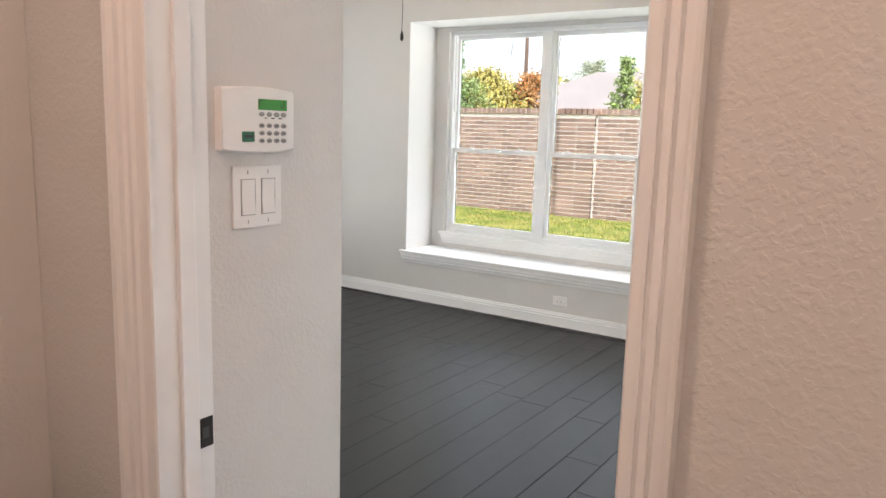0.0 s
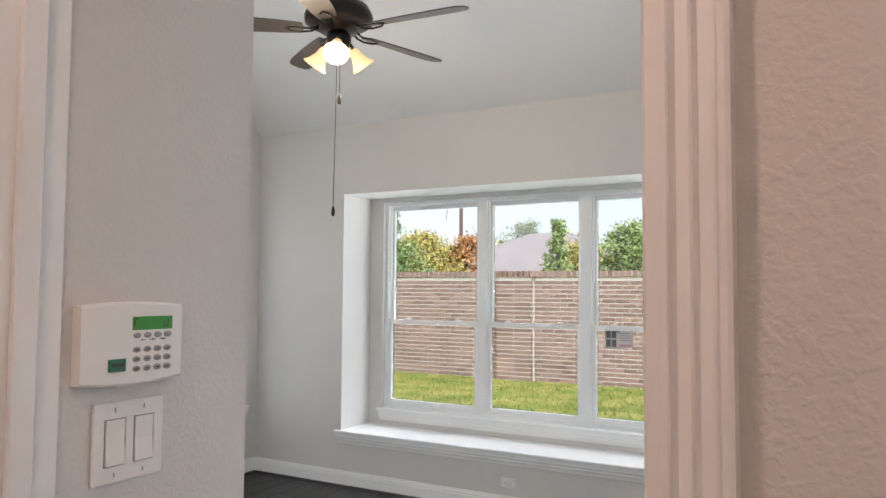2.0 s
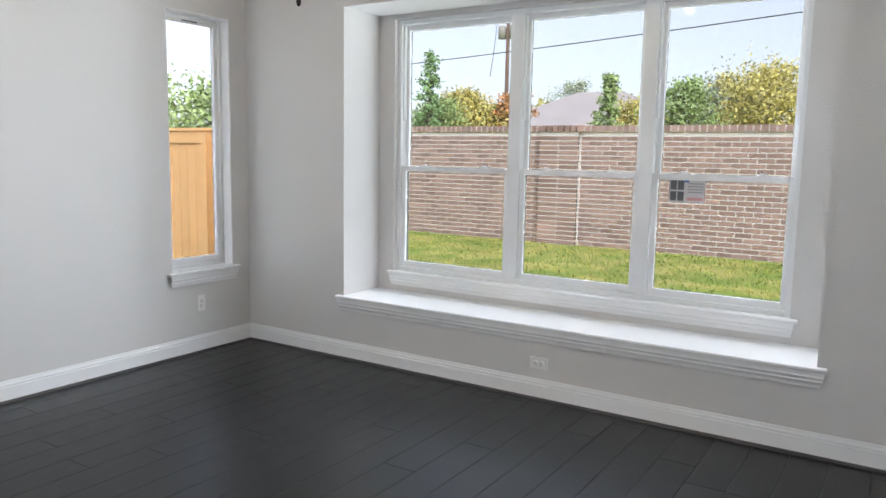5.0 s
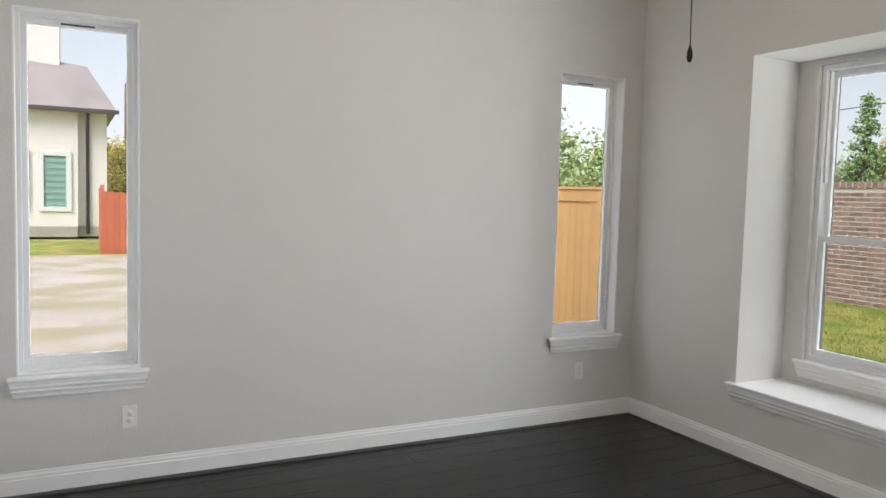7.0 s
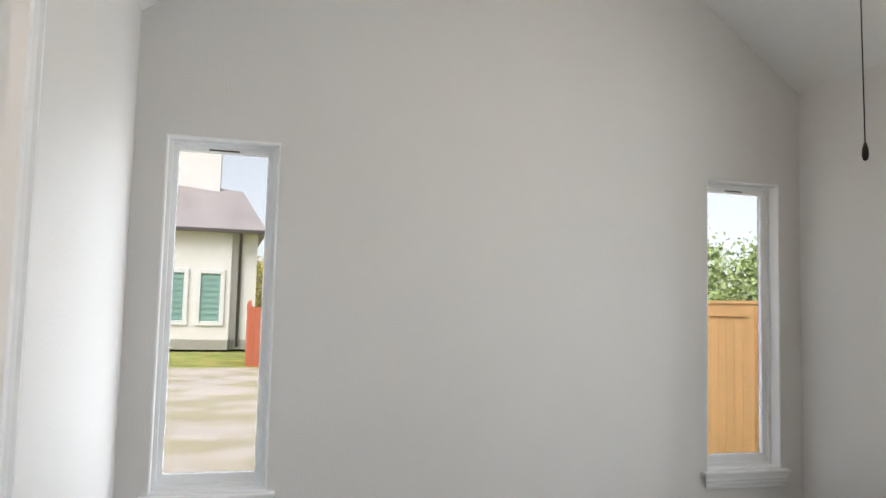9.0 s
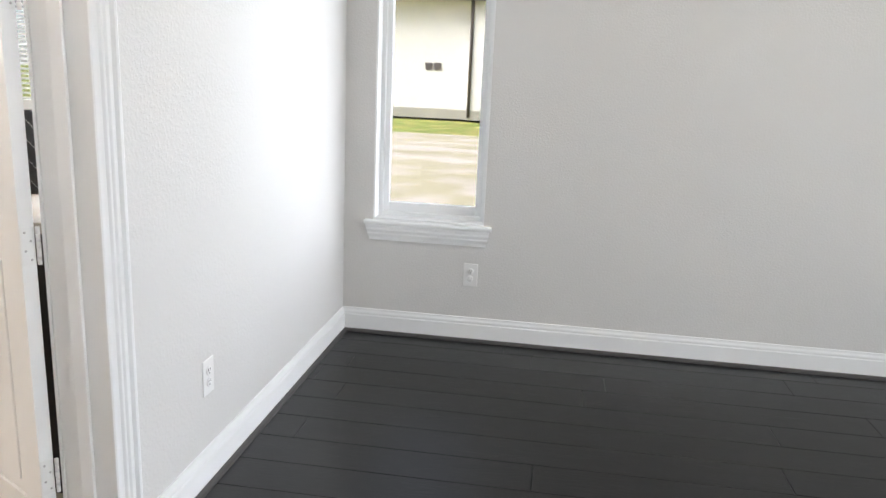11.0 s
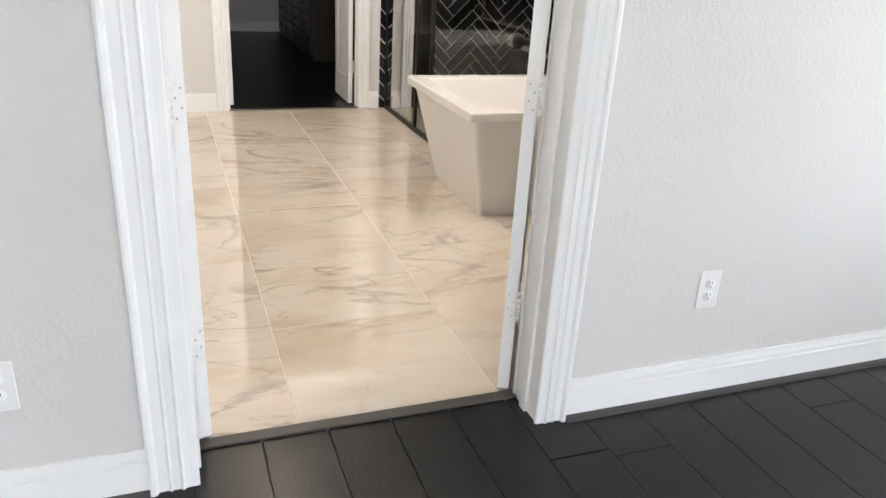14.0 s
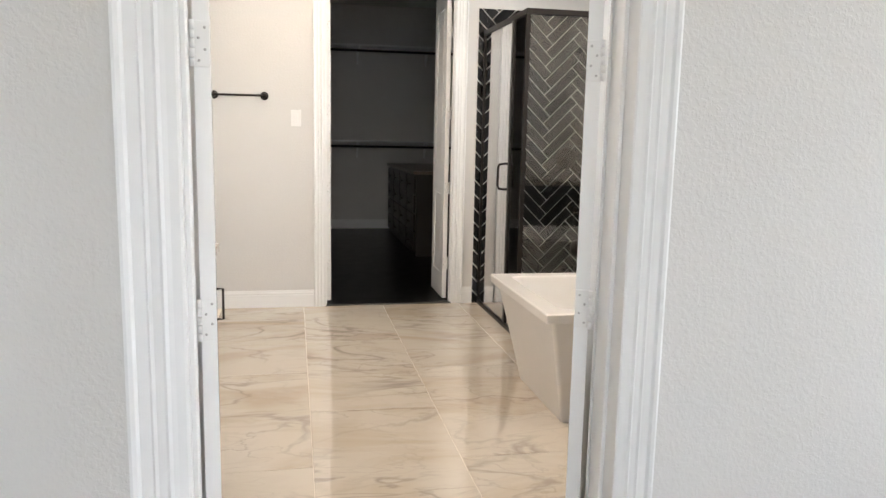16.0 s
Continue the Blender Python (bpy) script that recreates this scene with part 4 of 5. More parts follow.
for y, r, h in ((0.0, 0.020, 0.05),):
    for x in (-0.1, 0.12):
        bm = bmesh.new()
        lathe(bm, [(0, 0), (0.028, 0), (0.028, 0.006), (0.018, 0.02), (0.016, 0.05), (0.022, 0.06), (0.012, 0.075), (0, 0.078)], 16, Matrix.Translation((x, 0, 0)))
        tube(bm, [(x, 0, 0.068), (x + 0.045, -0.01, 0.078), (x + 0.085, -0.015, 0.072)], 0.006, 8)
        part("lever", bm, M_BLACK, fc)
bm = bmesh.new()
tube(bm, [(0.01, 0, 0), (0.01, 0, 0.14), (0.01, -0.02, 0.175), (0.01, -0.07, 0.19), (0.01, -0.15, 0.17), (0.01, -0.17, 0.15)], 0.014, 12)
part("spout", bm, M_BLACK, fc)

tb = thing("towel_bar", (3.2, BATH_S, 1.584), "dark bronze towel bar on the bathroom wall", "towel bar")
bm = bmesh.new()
tube(bm, [(-0.175, 0.055, 0), (0.185, 0.055, 0)], 0.008, 12)
part("bar", bm, M_BLACK, tb)
for x in (-0.175, 0.180):
    bm = bmesh.new()
    lathe(bm, [(0, 0), (0.03, 0), (0.03, 0.006), (0.022, 0.012), (0.012, 0.02), (0.012, 0.045), (0.018, 0.05), (0.016, 0.066), (0, 0.068)], 18, Matrix.Translation((x, 0, 0)) @ Matrix.Rotation(-math.pi / 2, 4, "X"))
    part("post", bm, M_BLACK, tb)
bs = thing("light_switch", (2.80, BATH_S, 1.43), "white rocker switch beside the closet casing", "light switch")
part("plate", boxes(((-0.037, 0, -0.06), (0.037, 0.006, 0.06)), bevel=0.002), M_PLATE, bs)
part("rocker", boxes(((-0.016, 0.0062, -0.033), (0.016, 0.010, 0.033)), bevel=0.002), M_PLATE, bs)



def vanity(x0, x1, label, at=None, turn=0.0, cut=0.0):
    """A dark shaker cabinet against the bathroom's north wall with a marble top."""
    v = thing("vanity_cabinet", at or (x0, BATH_N, 0), label, "cabinet", "bathroom cabinets", turn)
    w = x1 - x0
    part("body", boxes(((0, -0.52, 0.1), (w, -0.002, 0.855)), ((0.03, -0.46, 0), (w - 0.03, -0.002, 0.099)), bevel=0.002), M_DRESS, v)
    part("countertop", boxes(((-0.012, -0.555, 0.857), (w + 0.012, -0.002, 0.89)), bevel=0.003), M_LEDGE, v, "pale marble top")
    n_ = max(1, round(w / 0.45))
    for k in range(n_):
        a, b = k * w / n_ + 0.012, (k + 1) * w / n_ - 0.012
        d = part("door", boxes(((a, -0.536, 0.13), (b, -0.521, 0.83)), bevel=0.002), M_DRESS, v)
        part("door_rim", frame_boxes(0, a, b, 0.13, 0.83, -0.544, -0.537, 0.055, bevel=0.001), M_DRESS, d)
        bm = bmesh.new()
        tube(bm, [(b - 0.03, -0.545, 0.60), (b - 0.03, -0.57, 0.60), (b - 0.03, -0.57, 0.72), (b - 0.03, -0.545, 0.72)], 0.005, 6)
        part("door_pull", bm, M_BLACK, d)
    return v


vanity(0.01, 1.79, "long espresso vanity cabinet with marble top beside the bathroom door")
vanity(0, 0.7, "espresso cabinet with marble top behind the open door", (3.66, -4.86, 0), -90)

ledge = thing("tub_ledge", (0.012, -7.18, 0), "black tiled ledge with a marble top behind the bathtub", "ledge")
part("base", boxes(((0, 0, 0), (0.105, 2.25, 0.595))), M_BTILE, ledge)
part("slab", boxes(((0, 0, 0.597), (0.12, 2.26, 0.622)), bevel=0.003), M_LEDGE, ledge, "tan marble slab")

# shower
SX, SYN, SH = 1.372, -7.20, 2.12
sho = thing("shower_enclosure", (SX, SYN, 0), "bronze-framed glass shower enclosure with a hinged door", "shower enclosure")
L = SYN - BATH_S
bm = boxes(((-0.014, -L + 0.02, SH - 0.035), (0.014, 0.014, SH)), ((-SX + 0.02, -0.014, SH - 0.035), (-0.014, 0.014, SH)), bevel=0.002)
part("top_rail", bm, M_BLACK, sho)
part("bottom_rail", boxes(((-0.014, -L + 0.02, -0.005), (0.014, 0.014, 0.03)), ((-SX + 0.02, -0.014, -0.005), (-0.014, 0.014, 0.03)), bevel=0.002), M_BLACK, sho)
for y, w in ((-0.008, 0.014), (-0.30, 0.018), (-L + 0.032, 0.012)):
    part("post", boxes(((-0.013, y - w, 0.031), (0.013, y + w, SH - 0.036)), bevel=0.002), M_BLACK, sho)
part("post", boxes(((-SX + 0.02, -0.013, 0.031), (-SX + 0.045, 0.013, SH - 0.036)), bevel=0.002), M_BLACK, sho)
pane("door_glass", 1, -L + 0.046, -0.322, 0.035, SH - 0.04, 0.0, sho, M_SGLASS, 0)
pane("side_glass", 1, -0.28, -0.024, 0.033, SH - 0.04, 0.0, sho, M_SGLASS, 0)
pane("return_glass", 0, -SX + 0.047, -0.016, 0.033, SH - 0.04, 0.0, sho, M_SGLASS, 0)
bm = bmesh.new()
for s in (-1, 1):
    tube(bm, [(0.004 * s, -0.40, 0.96), (0.045 * s, -0.40, 0.965), (0.055 * s, -0.40, 0.985), (0.055 * s, -0.40, 1.115), (0.045 * s, -0.40, 1.135), (0.004 * s, -0.40, 1.14)], 0.009, 10)
part("door_pull", bm, M_BLACK, sho, "dark bronze D-shaped pull")
bench = thing("shower_bench", (0.0, BATH_S, 0), "black tiled shower bench with a tan marble top", "bench")
part("base", boxes(((0.014, 0.014, -0.004), (0.30, 1.05, 0.50))), M_BTILE, bench)
part("slab", boxes(((0.014, 0.014, 0.501), (0.34, 1.06, 0.53)), bevel=0.003), M_LEDGE, bench, "tan marble slab")
curb = thing("shower_curb", (0.0, SYN - 0.12, 0), "white marble curb under the fixed shower glass", "curb")
part("slab", boxes(((0.012, 0, 0), (SX - 0.02, 0.1, 0.11)), bevel=0.004), M_MARBLE, curb)
valve = thing("shower_valve", (0.68, BATH_S + 0.012, 1.165), "round bronze shower valve on the tiled wall", "shower valve")
bm = bmesh.new()
lathe(bm, [(0, 0), (0.085, 0), (0.085, 0.006), (0.075, 0.012), (0.035, 0.016), (0.03, 0.05), (0, 0.052)], 28, Matrix.Rotation(-math.pi / 2, 4, "X"))
part("escutcheon", bm, M_BLACK, valve)
bm = bmesh.new()
tube(bm, [(0, 0.045, 0), (0, 0.055, -0.04), (0, 0.05, -0.08)], 0.008, 8)
part("lever", bm, M_BLACK, valve)

# closet
for z in (2.43, 1.16):
    rod = thing("closet_rod", (2.2, KY + 0.28, z), "dark hanging rod on white brackets in the closet", "closet rod", "closet rods")
    bm = bmesh.new()
    tube(bm, [(-1.95, 0, 0), (1.95, 0, 0)], 0.016, 12)
    part("rod", bm, M_BLACK, rod)
    part("shelf", boxes(((-1.95, -0.278, 0.06), (1.95, 0.04, 0.08)), bevel=0.002), M_TRIM, rod, "white painted shelf")
    for x in (-1.2, -0.25, 0.7, 1.5):
        bm = boxes(((x - 0.012, -0.279, -0.16), (x + 0.012, -0.265, 0.06)), ((x - 0.012, -0.265, 0.045), (x + 0.012, 0.0, 0.059)), bevel=0.002)
        tube(bm, [(x, -0.268, -0.12), (x, -0.02, 0.045)], 0.008, 6)
        part("bracket", bm, M_TRIM, rod)
dr = thing("closet_dresser", (0.25, -12.9, 0), "espresso built-in closet dresser with shaker drawers", "dresser")
part("body", boxes(((0, 0, 0), (1.26, 2.3, 0.90)), bevel=0.003), M_DRESS, dr)
part("top", boxes(((0, -0.0, 0.902), (1.30, 2.33, 0.935)), bevel=0.004), M_DTOP, dr, "brown counter top")
for c in range(4):
    for r in range(4):
        y, z = 0.03 + c * 0.57, 0.06 + r * 0.21
        d = part("drawer", boxes(((1.262, y, z), (1.278, y + 0.54, z + 0.19)), bevel=0.003), M_DRESS, dr)
        part("drawer_rim", frame_boxes(1, y, y + 0.54, z, z + 0.19, 1.279, 1.286, 0.05, bevel=0.001), M_DRESS, d)
        bm = bmesh.new()
        tube(bm, [(1.287, y + 0.22, z + 0.095), (1.31, y + 0.22, z + 0.095), (1.31, y + 0.32, z + 0.095), (1.287, y + 0.32, z + 0.095)], 0.005, 6)
        part("drawer_pull", bm, M_BLACK, d)

# ---- outdoors ----
GZ = -0.22
bm = boxes(((-300, -300, GZ - 0.3), (300, 300, GZ)))
structure("ground", bm, M_GRASS, "green lawn with yellowing patches")
structure("ground_dirt", boxes(((-17.0, -40, GZ + 0.004), (-0.3, 1.0, GZ + 0.02))), M_DIRT, "bare pale dirt lot with thin weeds")
structure("foundation", boxes(((-0.15, BATH_S - 5, GZ - 0.1), (6.2, 0.57, -0.101))), M_FOUND, "concrete slab of the house")


def mesh_stuff(name, verts, faces, mat, label, parent=None, category=""):
    me = bpy.data.meshes.new(name)
    me.from_pydata(verts, [], faces)
    me.materials.append(mat)
    ob = new(name, me)
    if parent:
        ob.parent = parent
    return tagged(ob, label, category, kind="stuff")


def quads(n, rng, place, size, up=0.0):
    """Small leaf quads at places (n, 3), turned by chance."""
    a = rng.normal(size=(n, 3))
    a /= np.linalg.norm(a, axis=1, keepdims=True)
    b = np.cross(a, rng.normal(size=(n, 3)))
    b /= np.linalg.norm(b, axis=1, keepdims=True)
    s = size * (0.6 + 0.8 * rng.random((n, 1)))
    v = np.stack([place - a * s, place - b * s * 0.55, place + a * s, place + b * s * 0.55], 1).reshape(-1, 3)
    return v, np.arange(4 * n).reshape(n, 4)


rng = np.random.default_rng(4)
n = 26000
px = rng.uniform(-9, 9, n)
py = rng.uniform(1.0, 9.25, n)
h = rng.uniform(0.02, 0.055, n)
lx, ly = rng.normal(0, 0.02, n), rng.normal(0, 0.02, n)
wd = rng.uniform(0.006, 0.012, n)
zz = np.full(n, GZ)
verts = np.stack([np.stack([px - wd, py, zz], 1), np.stack([px + wd, py, zz], 1), np.stack([px + lx, py + ly, zz + h], 1)], 1).reshape(-1, 3)
mesh_stuff("grass", verts.tolist(), np.arange(3 * n).reshape(n, 3).tolist(), M_BLADEG, "short green and yellow lawn grass")

# brick garden wall
FYN, FTOP = 9.30, 2.06
fence = thing("brick_wall", (0, FYN, GZ), "red-brown brick garden wall with a rowlock cap", "brick wall")
CM, BL, BH = 0.0905, 0.285, 0.069
core_h = FTOP - GZ - 0.12
part("mortar_core", boxes(((-14, 0.004, 0), (10, 0.19, core_h)), ((-1.90, -0.116, 0), (-1.10, 0.003, core_h))), M_MORTAR, fence, "pale mortar")
brick_me = {}


def brick_mesh(l, d, h):
    key = (round(l, 3), d, h)
    if key not in brick_me:
        b = bmesh.new()
        box(b, (0, 0, 0), (l, d, h))
        bmesh.ops.recalc_face_normals(b, faces=b.faces[:])
        me = bpy.data.meshes.new("brick")
        b.to_mesh(me)
        b.free()
        me.materials.append(M_BRICK)
        brick_me[key] = me
    return brick_me[key]


rest_v, rest_f = [], []


def joined_box(a, b):
    o = len(rest_v)
    rest_v.extend([(x, y, z) for z in (a[2], b[2]) for y in (a[1], b[1]) for x in (a[0], b[0])])
    rest_f.extend([tuple(o + i for i in f) for f in ((0, 2, 3, 1), (4, 5, 7, 6), (0, 1, 5, 4), (2, 6, 7, 3), (0, 4, 6, 2), (1, 3, 7, 5))])


near = []
rows_n = int(core_h / CM)
for r in range(rows_n):
    z = r * CM + 0.012
    x = -13.9 - (BL / 2 if r % 2 else 0)
    while x < 9.9:
        l = BL - 0.021
        for a, b in ((x, min(x + l, -1.91)), (max(x, -1.09), x + l)):
            if b - a > 0.02:
                near.append((a, 0.0, z, b - a))
        x += BL
    for x in (-1.90, -1.49):
        near.append((x, -0.120, z, 0.39))
keep = set(sorted(range(len(near)), key=lambda i: abs(near[i][0] - 0.6) + abs(near[i][2] - 1.4) * 1.5)[:296])
for i, (x, y, z, l) in enumerate(near):
    if i in keep:
        ob = new("brick", brick_mesh(l, 0.05, BH))
        ob.location = (x, y, z)
        ob.parent = fence
    else:
        joined_box((x, y, z), (x + l, y + 0.05, z + BH))
x = -13.9
while x < 9.9:
    w = 0.098
    inp = -1.93 < x < -1.08
    joined_box((x, -0.150 if inp else -0.03, core_h + 0.002), (x + w, 0.20, core_h + 0.118))
    x += 0.124
part("cap_mortar", boxes(((-14, -0.02, core_h + 0.001), (10, 0.19, core_h + 0.11))), M_MORTAR, fence, "pale mortar")
mesh_stuff("bricks", rest_v, rest_f, M_BRICK, "farther bricks and rowlock cap", fence)

# cedar side fence
cf = thing("cedar_fence", (0, 1.75, GZ), "new orange cedar privacy fence with a top rail", "wood fence")
x = -8.0
while x < -0.25:
    part("board", boxes(((x, 0, 0.03), (x + 0.138, 0.018, 1.90)), bevel=0.002), M_CEDAR, cf)
    x += 0.141
part("cap", boxes(((-8.0, -0.04, 1.92), (-0.25, 0.07, 1.955)), bevel=0.004), M_CEDAR, cf)
part("fascia", boxes(((-8.0, -0.022, 1.78), (-0.25, -0.001, 1.918)), bevel=0.003), M_CEDAR, cf)
for x in (-7.4, -5.0, -2.55, -0.6):
    part("post", boxes(((x, -0.12, 0), (x + 0.09, -0.023, 1.90)), bevel=0.003), M_CEDAR, cf)

# neighbour house to the west
NX = -24.0
nh = thing("neighbour_house", (NX, -6, GZ + 0.08), "white stucco house with grey shingle roof and dark gutters", "house")
part("wall", boxes(((-9, -12, 0.35), (0, 3.45, 4.3)), ((0.002, -0.30, 0.35), (0.35, 2.55, 4.3))), M_STUCCO, nh)
part("foundation", boxes(((-8.95, -11.9, 0), (0.02, 3.4, 0.348)), ((0.021, -0.28, 0), (0.37, 2.53, 0.348))), M_FOUND, nh)
bm = bmesh.new()
v = [bm.verts.new(p) for p in ((0.75, -12.4, 4.25), (0.75, 3.75, 4.25), (-9.4, 3.75, 4.25), (-9.4, -12.4, 4.25), (-3.2, -11.0, 7.6), (-3.2, 2.9, 6.2), (-6, 2.9, 6.2), (-6, -11.0, 7.6))]
for f in ((0, 1, 5, 4), (1, 2, 6, 5), (2, 3, 7, 6), (3, 0, 4, 7), (4, 5, 6, 7), (3, 2, 1, 0)):
    bm.faces.new([v[i] for i in f])
part("roof", bm, M_SHINGLE, nh)
part("upper_wall", boxes(((-6.5, -9, 6.0), (-3.0, 2.0, 9.0)), bevel=0.01), M_STUCCO, nh)
part("gutter", boxes(((0.70, -12.4, 4.15), (0.86, 3.8, 4.28)), bevel=0.02), M_GUTTER, nh)
for y in (-0.25, 2.85):
    bm = bmesh.new()
    tube(bm, [(0.45, y, 4.2), (0.42, y, 4.0), (0.40 if y < 1 else 0.1, y, 3.8), (0.40 if y < 1 else 0.1, y, 0.1)], 0.055, 8)
    part("downspout", bm, M_GUTTER, nh)
for y in (0.15, 1.38):
    wn_ = part("window", frame_boxes(1, y, y + 0.98, 0.85, 2.85, 0.352, 0.42, 0.16, bevel=0.01), M_TRIM, nh)
    part("window_pane", boxes(((0.353, y + 0.16, 1.01), (0.36, y + 0.82, 2.69))), M_DUSK, wn_)
    for k in range(8):
        part("blind_slat", boxes(((0.362, y + 0.17, 1.05 + k * 0.205), (0.37, y + 0.81, 1.17 + k * 0.205))), M_BLIND, wn_)
for y in (-1.95, -1.63):
    part("vent", boxes(((0.001, y, 1.75), (0.05, y + 0.26, 2.0)), bevel=0.01), M_GUTTER, nh)
rf = thing("red_fence", (-17.6, -2.93, GZ - 0.1), "red-stained wooden fence gate beside the neighbour house", "wood fence")
for k in range(14):
    part("board", boxes(((-0.0, 0.0 + k * 0.143, 0.05), (0.02, 0.138 + k * 0.143, 1.78 - 0.012 * k)), bevel=0.003), M_REDWOOD, rf)
for k in range(18):
    part("board", boxes(((-0.2 - k * 0.143, 0.0, 0.05), (-0.062 - k * 0.143, 0.02, 1.85)), bevel=0.003), M_REDWOOD, rf)
part("post", boxes(((-0.06, -0.05, 0), (-0.002, 0.05, 1.95)), bevel=0.004), M_REDWOOD, rf)

# house beyond the brick wall
fh = thing("far_house", (-9.9, 33, GZ), "low house with a grey hip roof beyond the wall", "house")
part("wall", boxes(((-5.5, -4, 0), (5.5, 4, 2.7))), M_BRICK, fh)
bm = bmesh.new()
v = [bm.verts.new(p) for p in ((-6.1, -4.6, 2.6), (6.1, -4.6, 2.6), (6.1, 4.6, 2.6), (-6.1, 4.6, 2.6), (-1.2, 0, 5.0), (1.2, 0, 5.0))]
for f in ((0, 1, 5, 4), (1, 2, 5), (2, 3, 4, 5), (3, 0, 4), (3, 2, 1, 0)):
    bm.faces.new([v[i] for i in f])
part("roof", bm, M_SHINGLE, fh)
fh2 = thing("far_house", (-2.2, 42, GZ), "brick house with a grey gable roof beyond the wall", "house")
part("wall", boxes(((-4, -4, 0), (4, 4, 2.8))), M_BRICK, fh2)
bm = bmesh.new()
v = [bm.verts.new(p) for p in ((-4.5, -4.5, 2.7), (4.5, -4.5, 2.7), (4.5, 4.5, 2.7), (-4.5, 4.5, 2.7), (-3, 0, 4.2), (3, 0, 4.2))]
for f in ((0, 1, 5, 4), (1, 2, 5), (2, 3, 4, 5), (3, 0, 4), (3, 2, 1, 0)):
    bm.faces.new([v[i] for i in f])
part("roof", bm, M_SHINGLE, fh2)


def utility_pole(at, height, cross, transformer, label):
    p = thing("utility_pole", (*at, GZ), label, "utility pole")
    bm = bmesh.new()
    tube(bm, [(0, 0, 0), (0, 0, height)], [0.16, 0.11], 12)
    part("pole", bm, M_POLE, p)
    part("crossarm", boxes(((-cross, -0.06, height - 0.7), (cross, 0.06, height - 0.56)), bevel=0.01), M_POLE, p)
    if transformer:
        for x in (-0.42, 0.38):
            bm = bmesh.new()
            lathe(bm, [(0, 0), (0.26, 0.02), (0.27, 0.75), (0.2, 0.85), (0, 0.9)], 16, Matrix.Translation((x, 0.0, height - 2.0)))
            part("transformer", bm, M_FOUND, p, "grey transformer can")
    return p


utility_pole((-19.1, 40), 11.2, 0.7, True, "weathered wooden utility pole with grey transformers")
utility_pole((-40, -0.9), 7.4, 1.1, False, "weathered utility pole with a crossarm beyond the lot")
for k, (a, b, sag) in enumerate((((-38, 26, 5.2), (16, 17.5, 6.4), 0.5), ((-19.9, 40, 10.4), (-12.5, 26, 5.0), 0.3))):
    w_ = thing("power_line", (0, 0, 0), "thin black overhead cable", "cable", "power lines")
    bm = bmesh.new()
    tube(bm, [Vector(a).lerp(Vector(b), q / 12) - Vector((0, 0, sag * 4 * q / 12 * (1 - q / 12))) for q in range(13)], 0.018, 5)
    part("wire", bm, M_WIRE, w_)


def tree(at, height, radius, kind, seed, conical=False, leaves=2600, leaf_size=0.11, label="", bare=0.25):
    """A tapered trunk, limbs that fork, and a crown of small leaves in uneven clumps round the limbs' ends."""
    r = np.random.default_rng(seed)
    t = thing("tree", (*at, GZ), label, "tree")
    bm = bmesh.new()
    lean = r.normal(0, 0.03, 2) * height
    tube(bm, [(0, 0, -0.1), (lean[0] * 0.3, lean[1] * 0.3, height * 0.4), (lean[0], lean[1], height * 0.85)], [height * 0.028, height * 0.018, height * 0.005], 8)
    tips = []
    m = 34 if conical else 30
    for i in range(m):
        f = bare + (0.97 - bare) * (i + r.random()) / m
        reach = radius * ((1.05 - f) / (1.05 - bare) if conical else math.sin(math.pi * min(1, (f - bare) / (1 - bare) * 0.8 + 0.18)) ** 0.7) * r.uniform(0.55, 1.1)
        a = i * 2.4 + r.uniform(-0.5, 0.5)
        z = height * f
        tip = (math.cos(a) * reach + lean[0] * f, math.sin(a) * reach + lean[1] * f, z + reach * (0.25 if not conical else 0.1))
        tube(bm, [(lean[0] * f * 0.7, lean[1] * f * 0.7, z - reach * 0.35), tip], [height * 0.008, height * 0.002], 5)
        tips.append(tip)
        tips.append((tip[0] * 0.55, tip[1] * 0.55, tip[2] - reach * 0.1))
    part("trunk", bm, M_BARK, t)
    tips = np.array(tips)
    pick = r.integers(0, len(tips), leaves)
    clump = radius * (0.11 if conical else 0.17)
    place = tips[pick] + r.normal(size=(leaves, 3)) * clump * r.uniform(0.5, 1.3, (len(tips), 1))[pick] * (1, 1, 0.75)
    v, f = quads(leaves, r, place, leaf_size)
    mesh_stuff("crown", v.tolist(), f.tolist(), M_LEAF[kind], "", t)
    return t


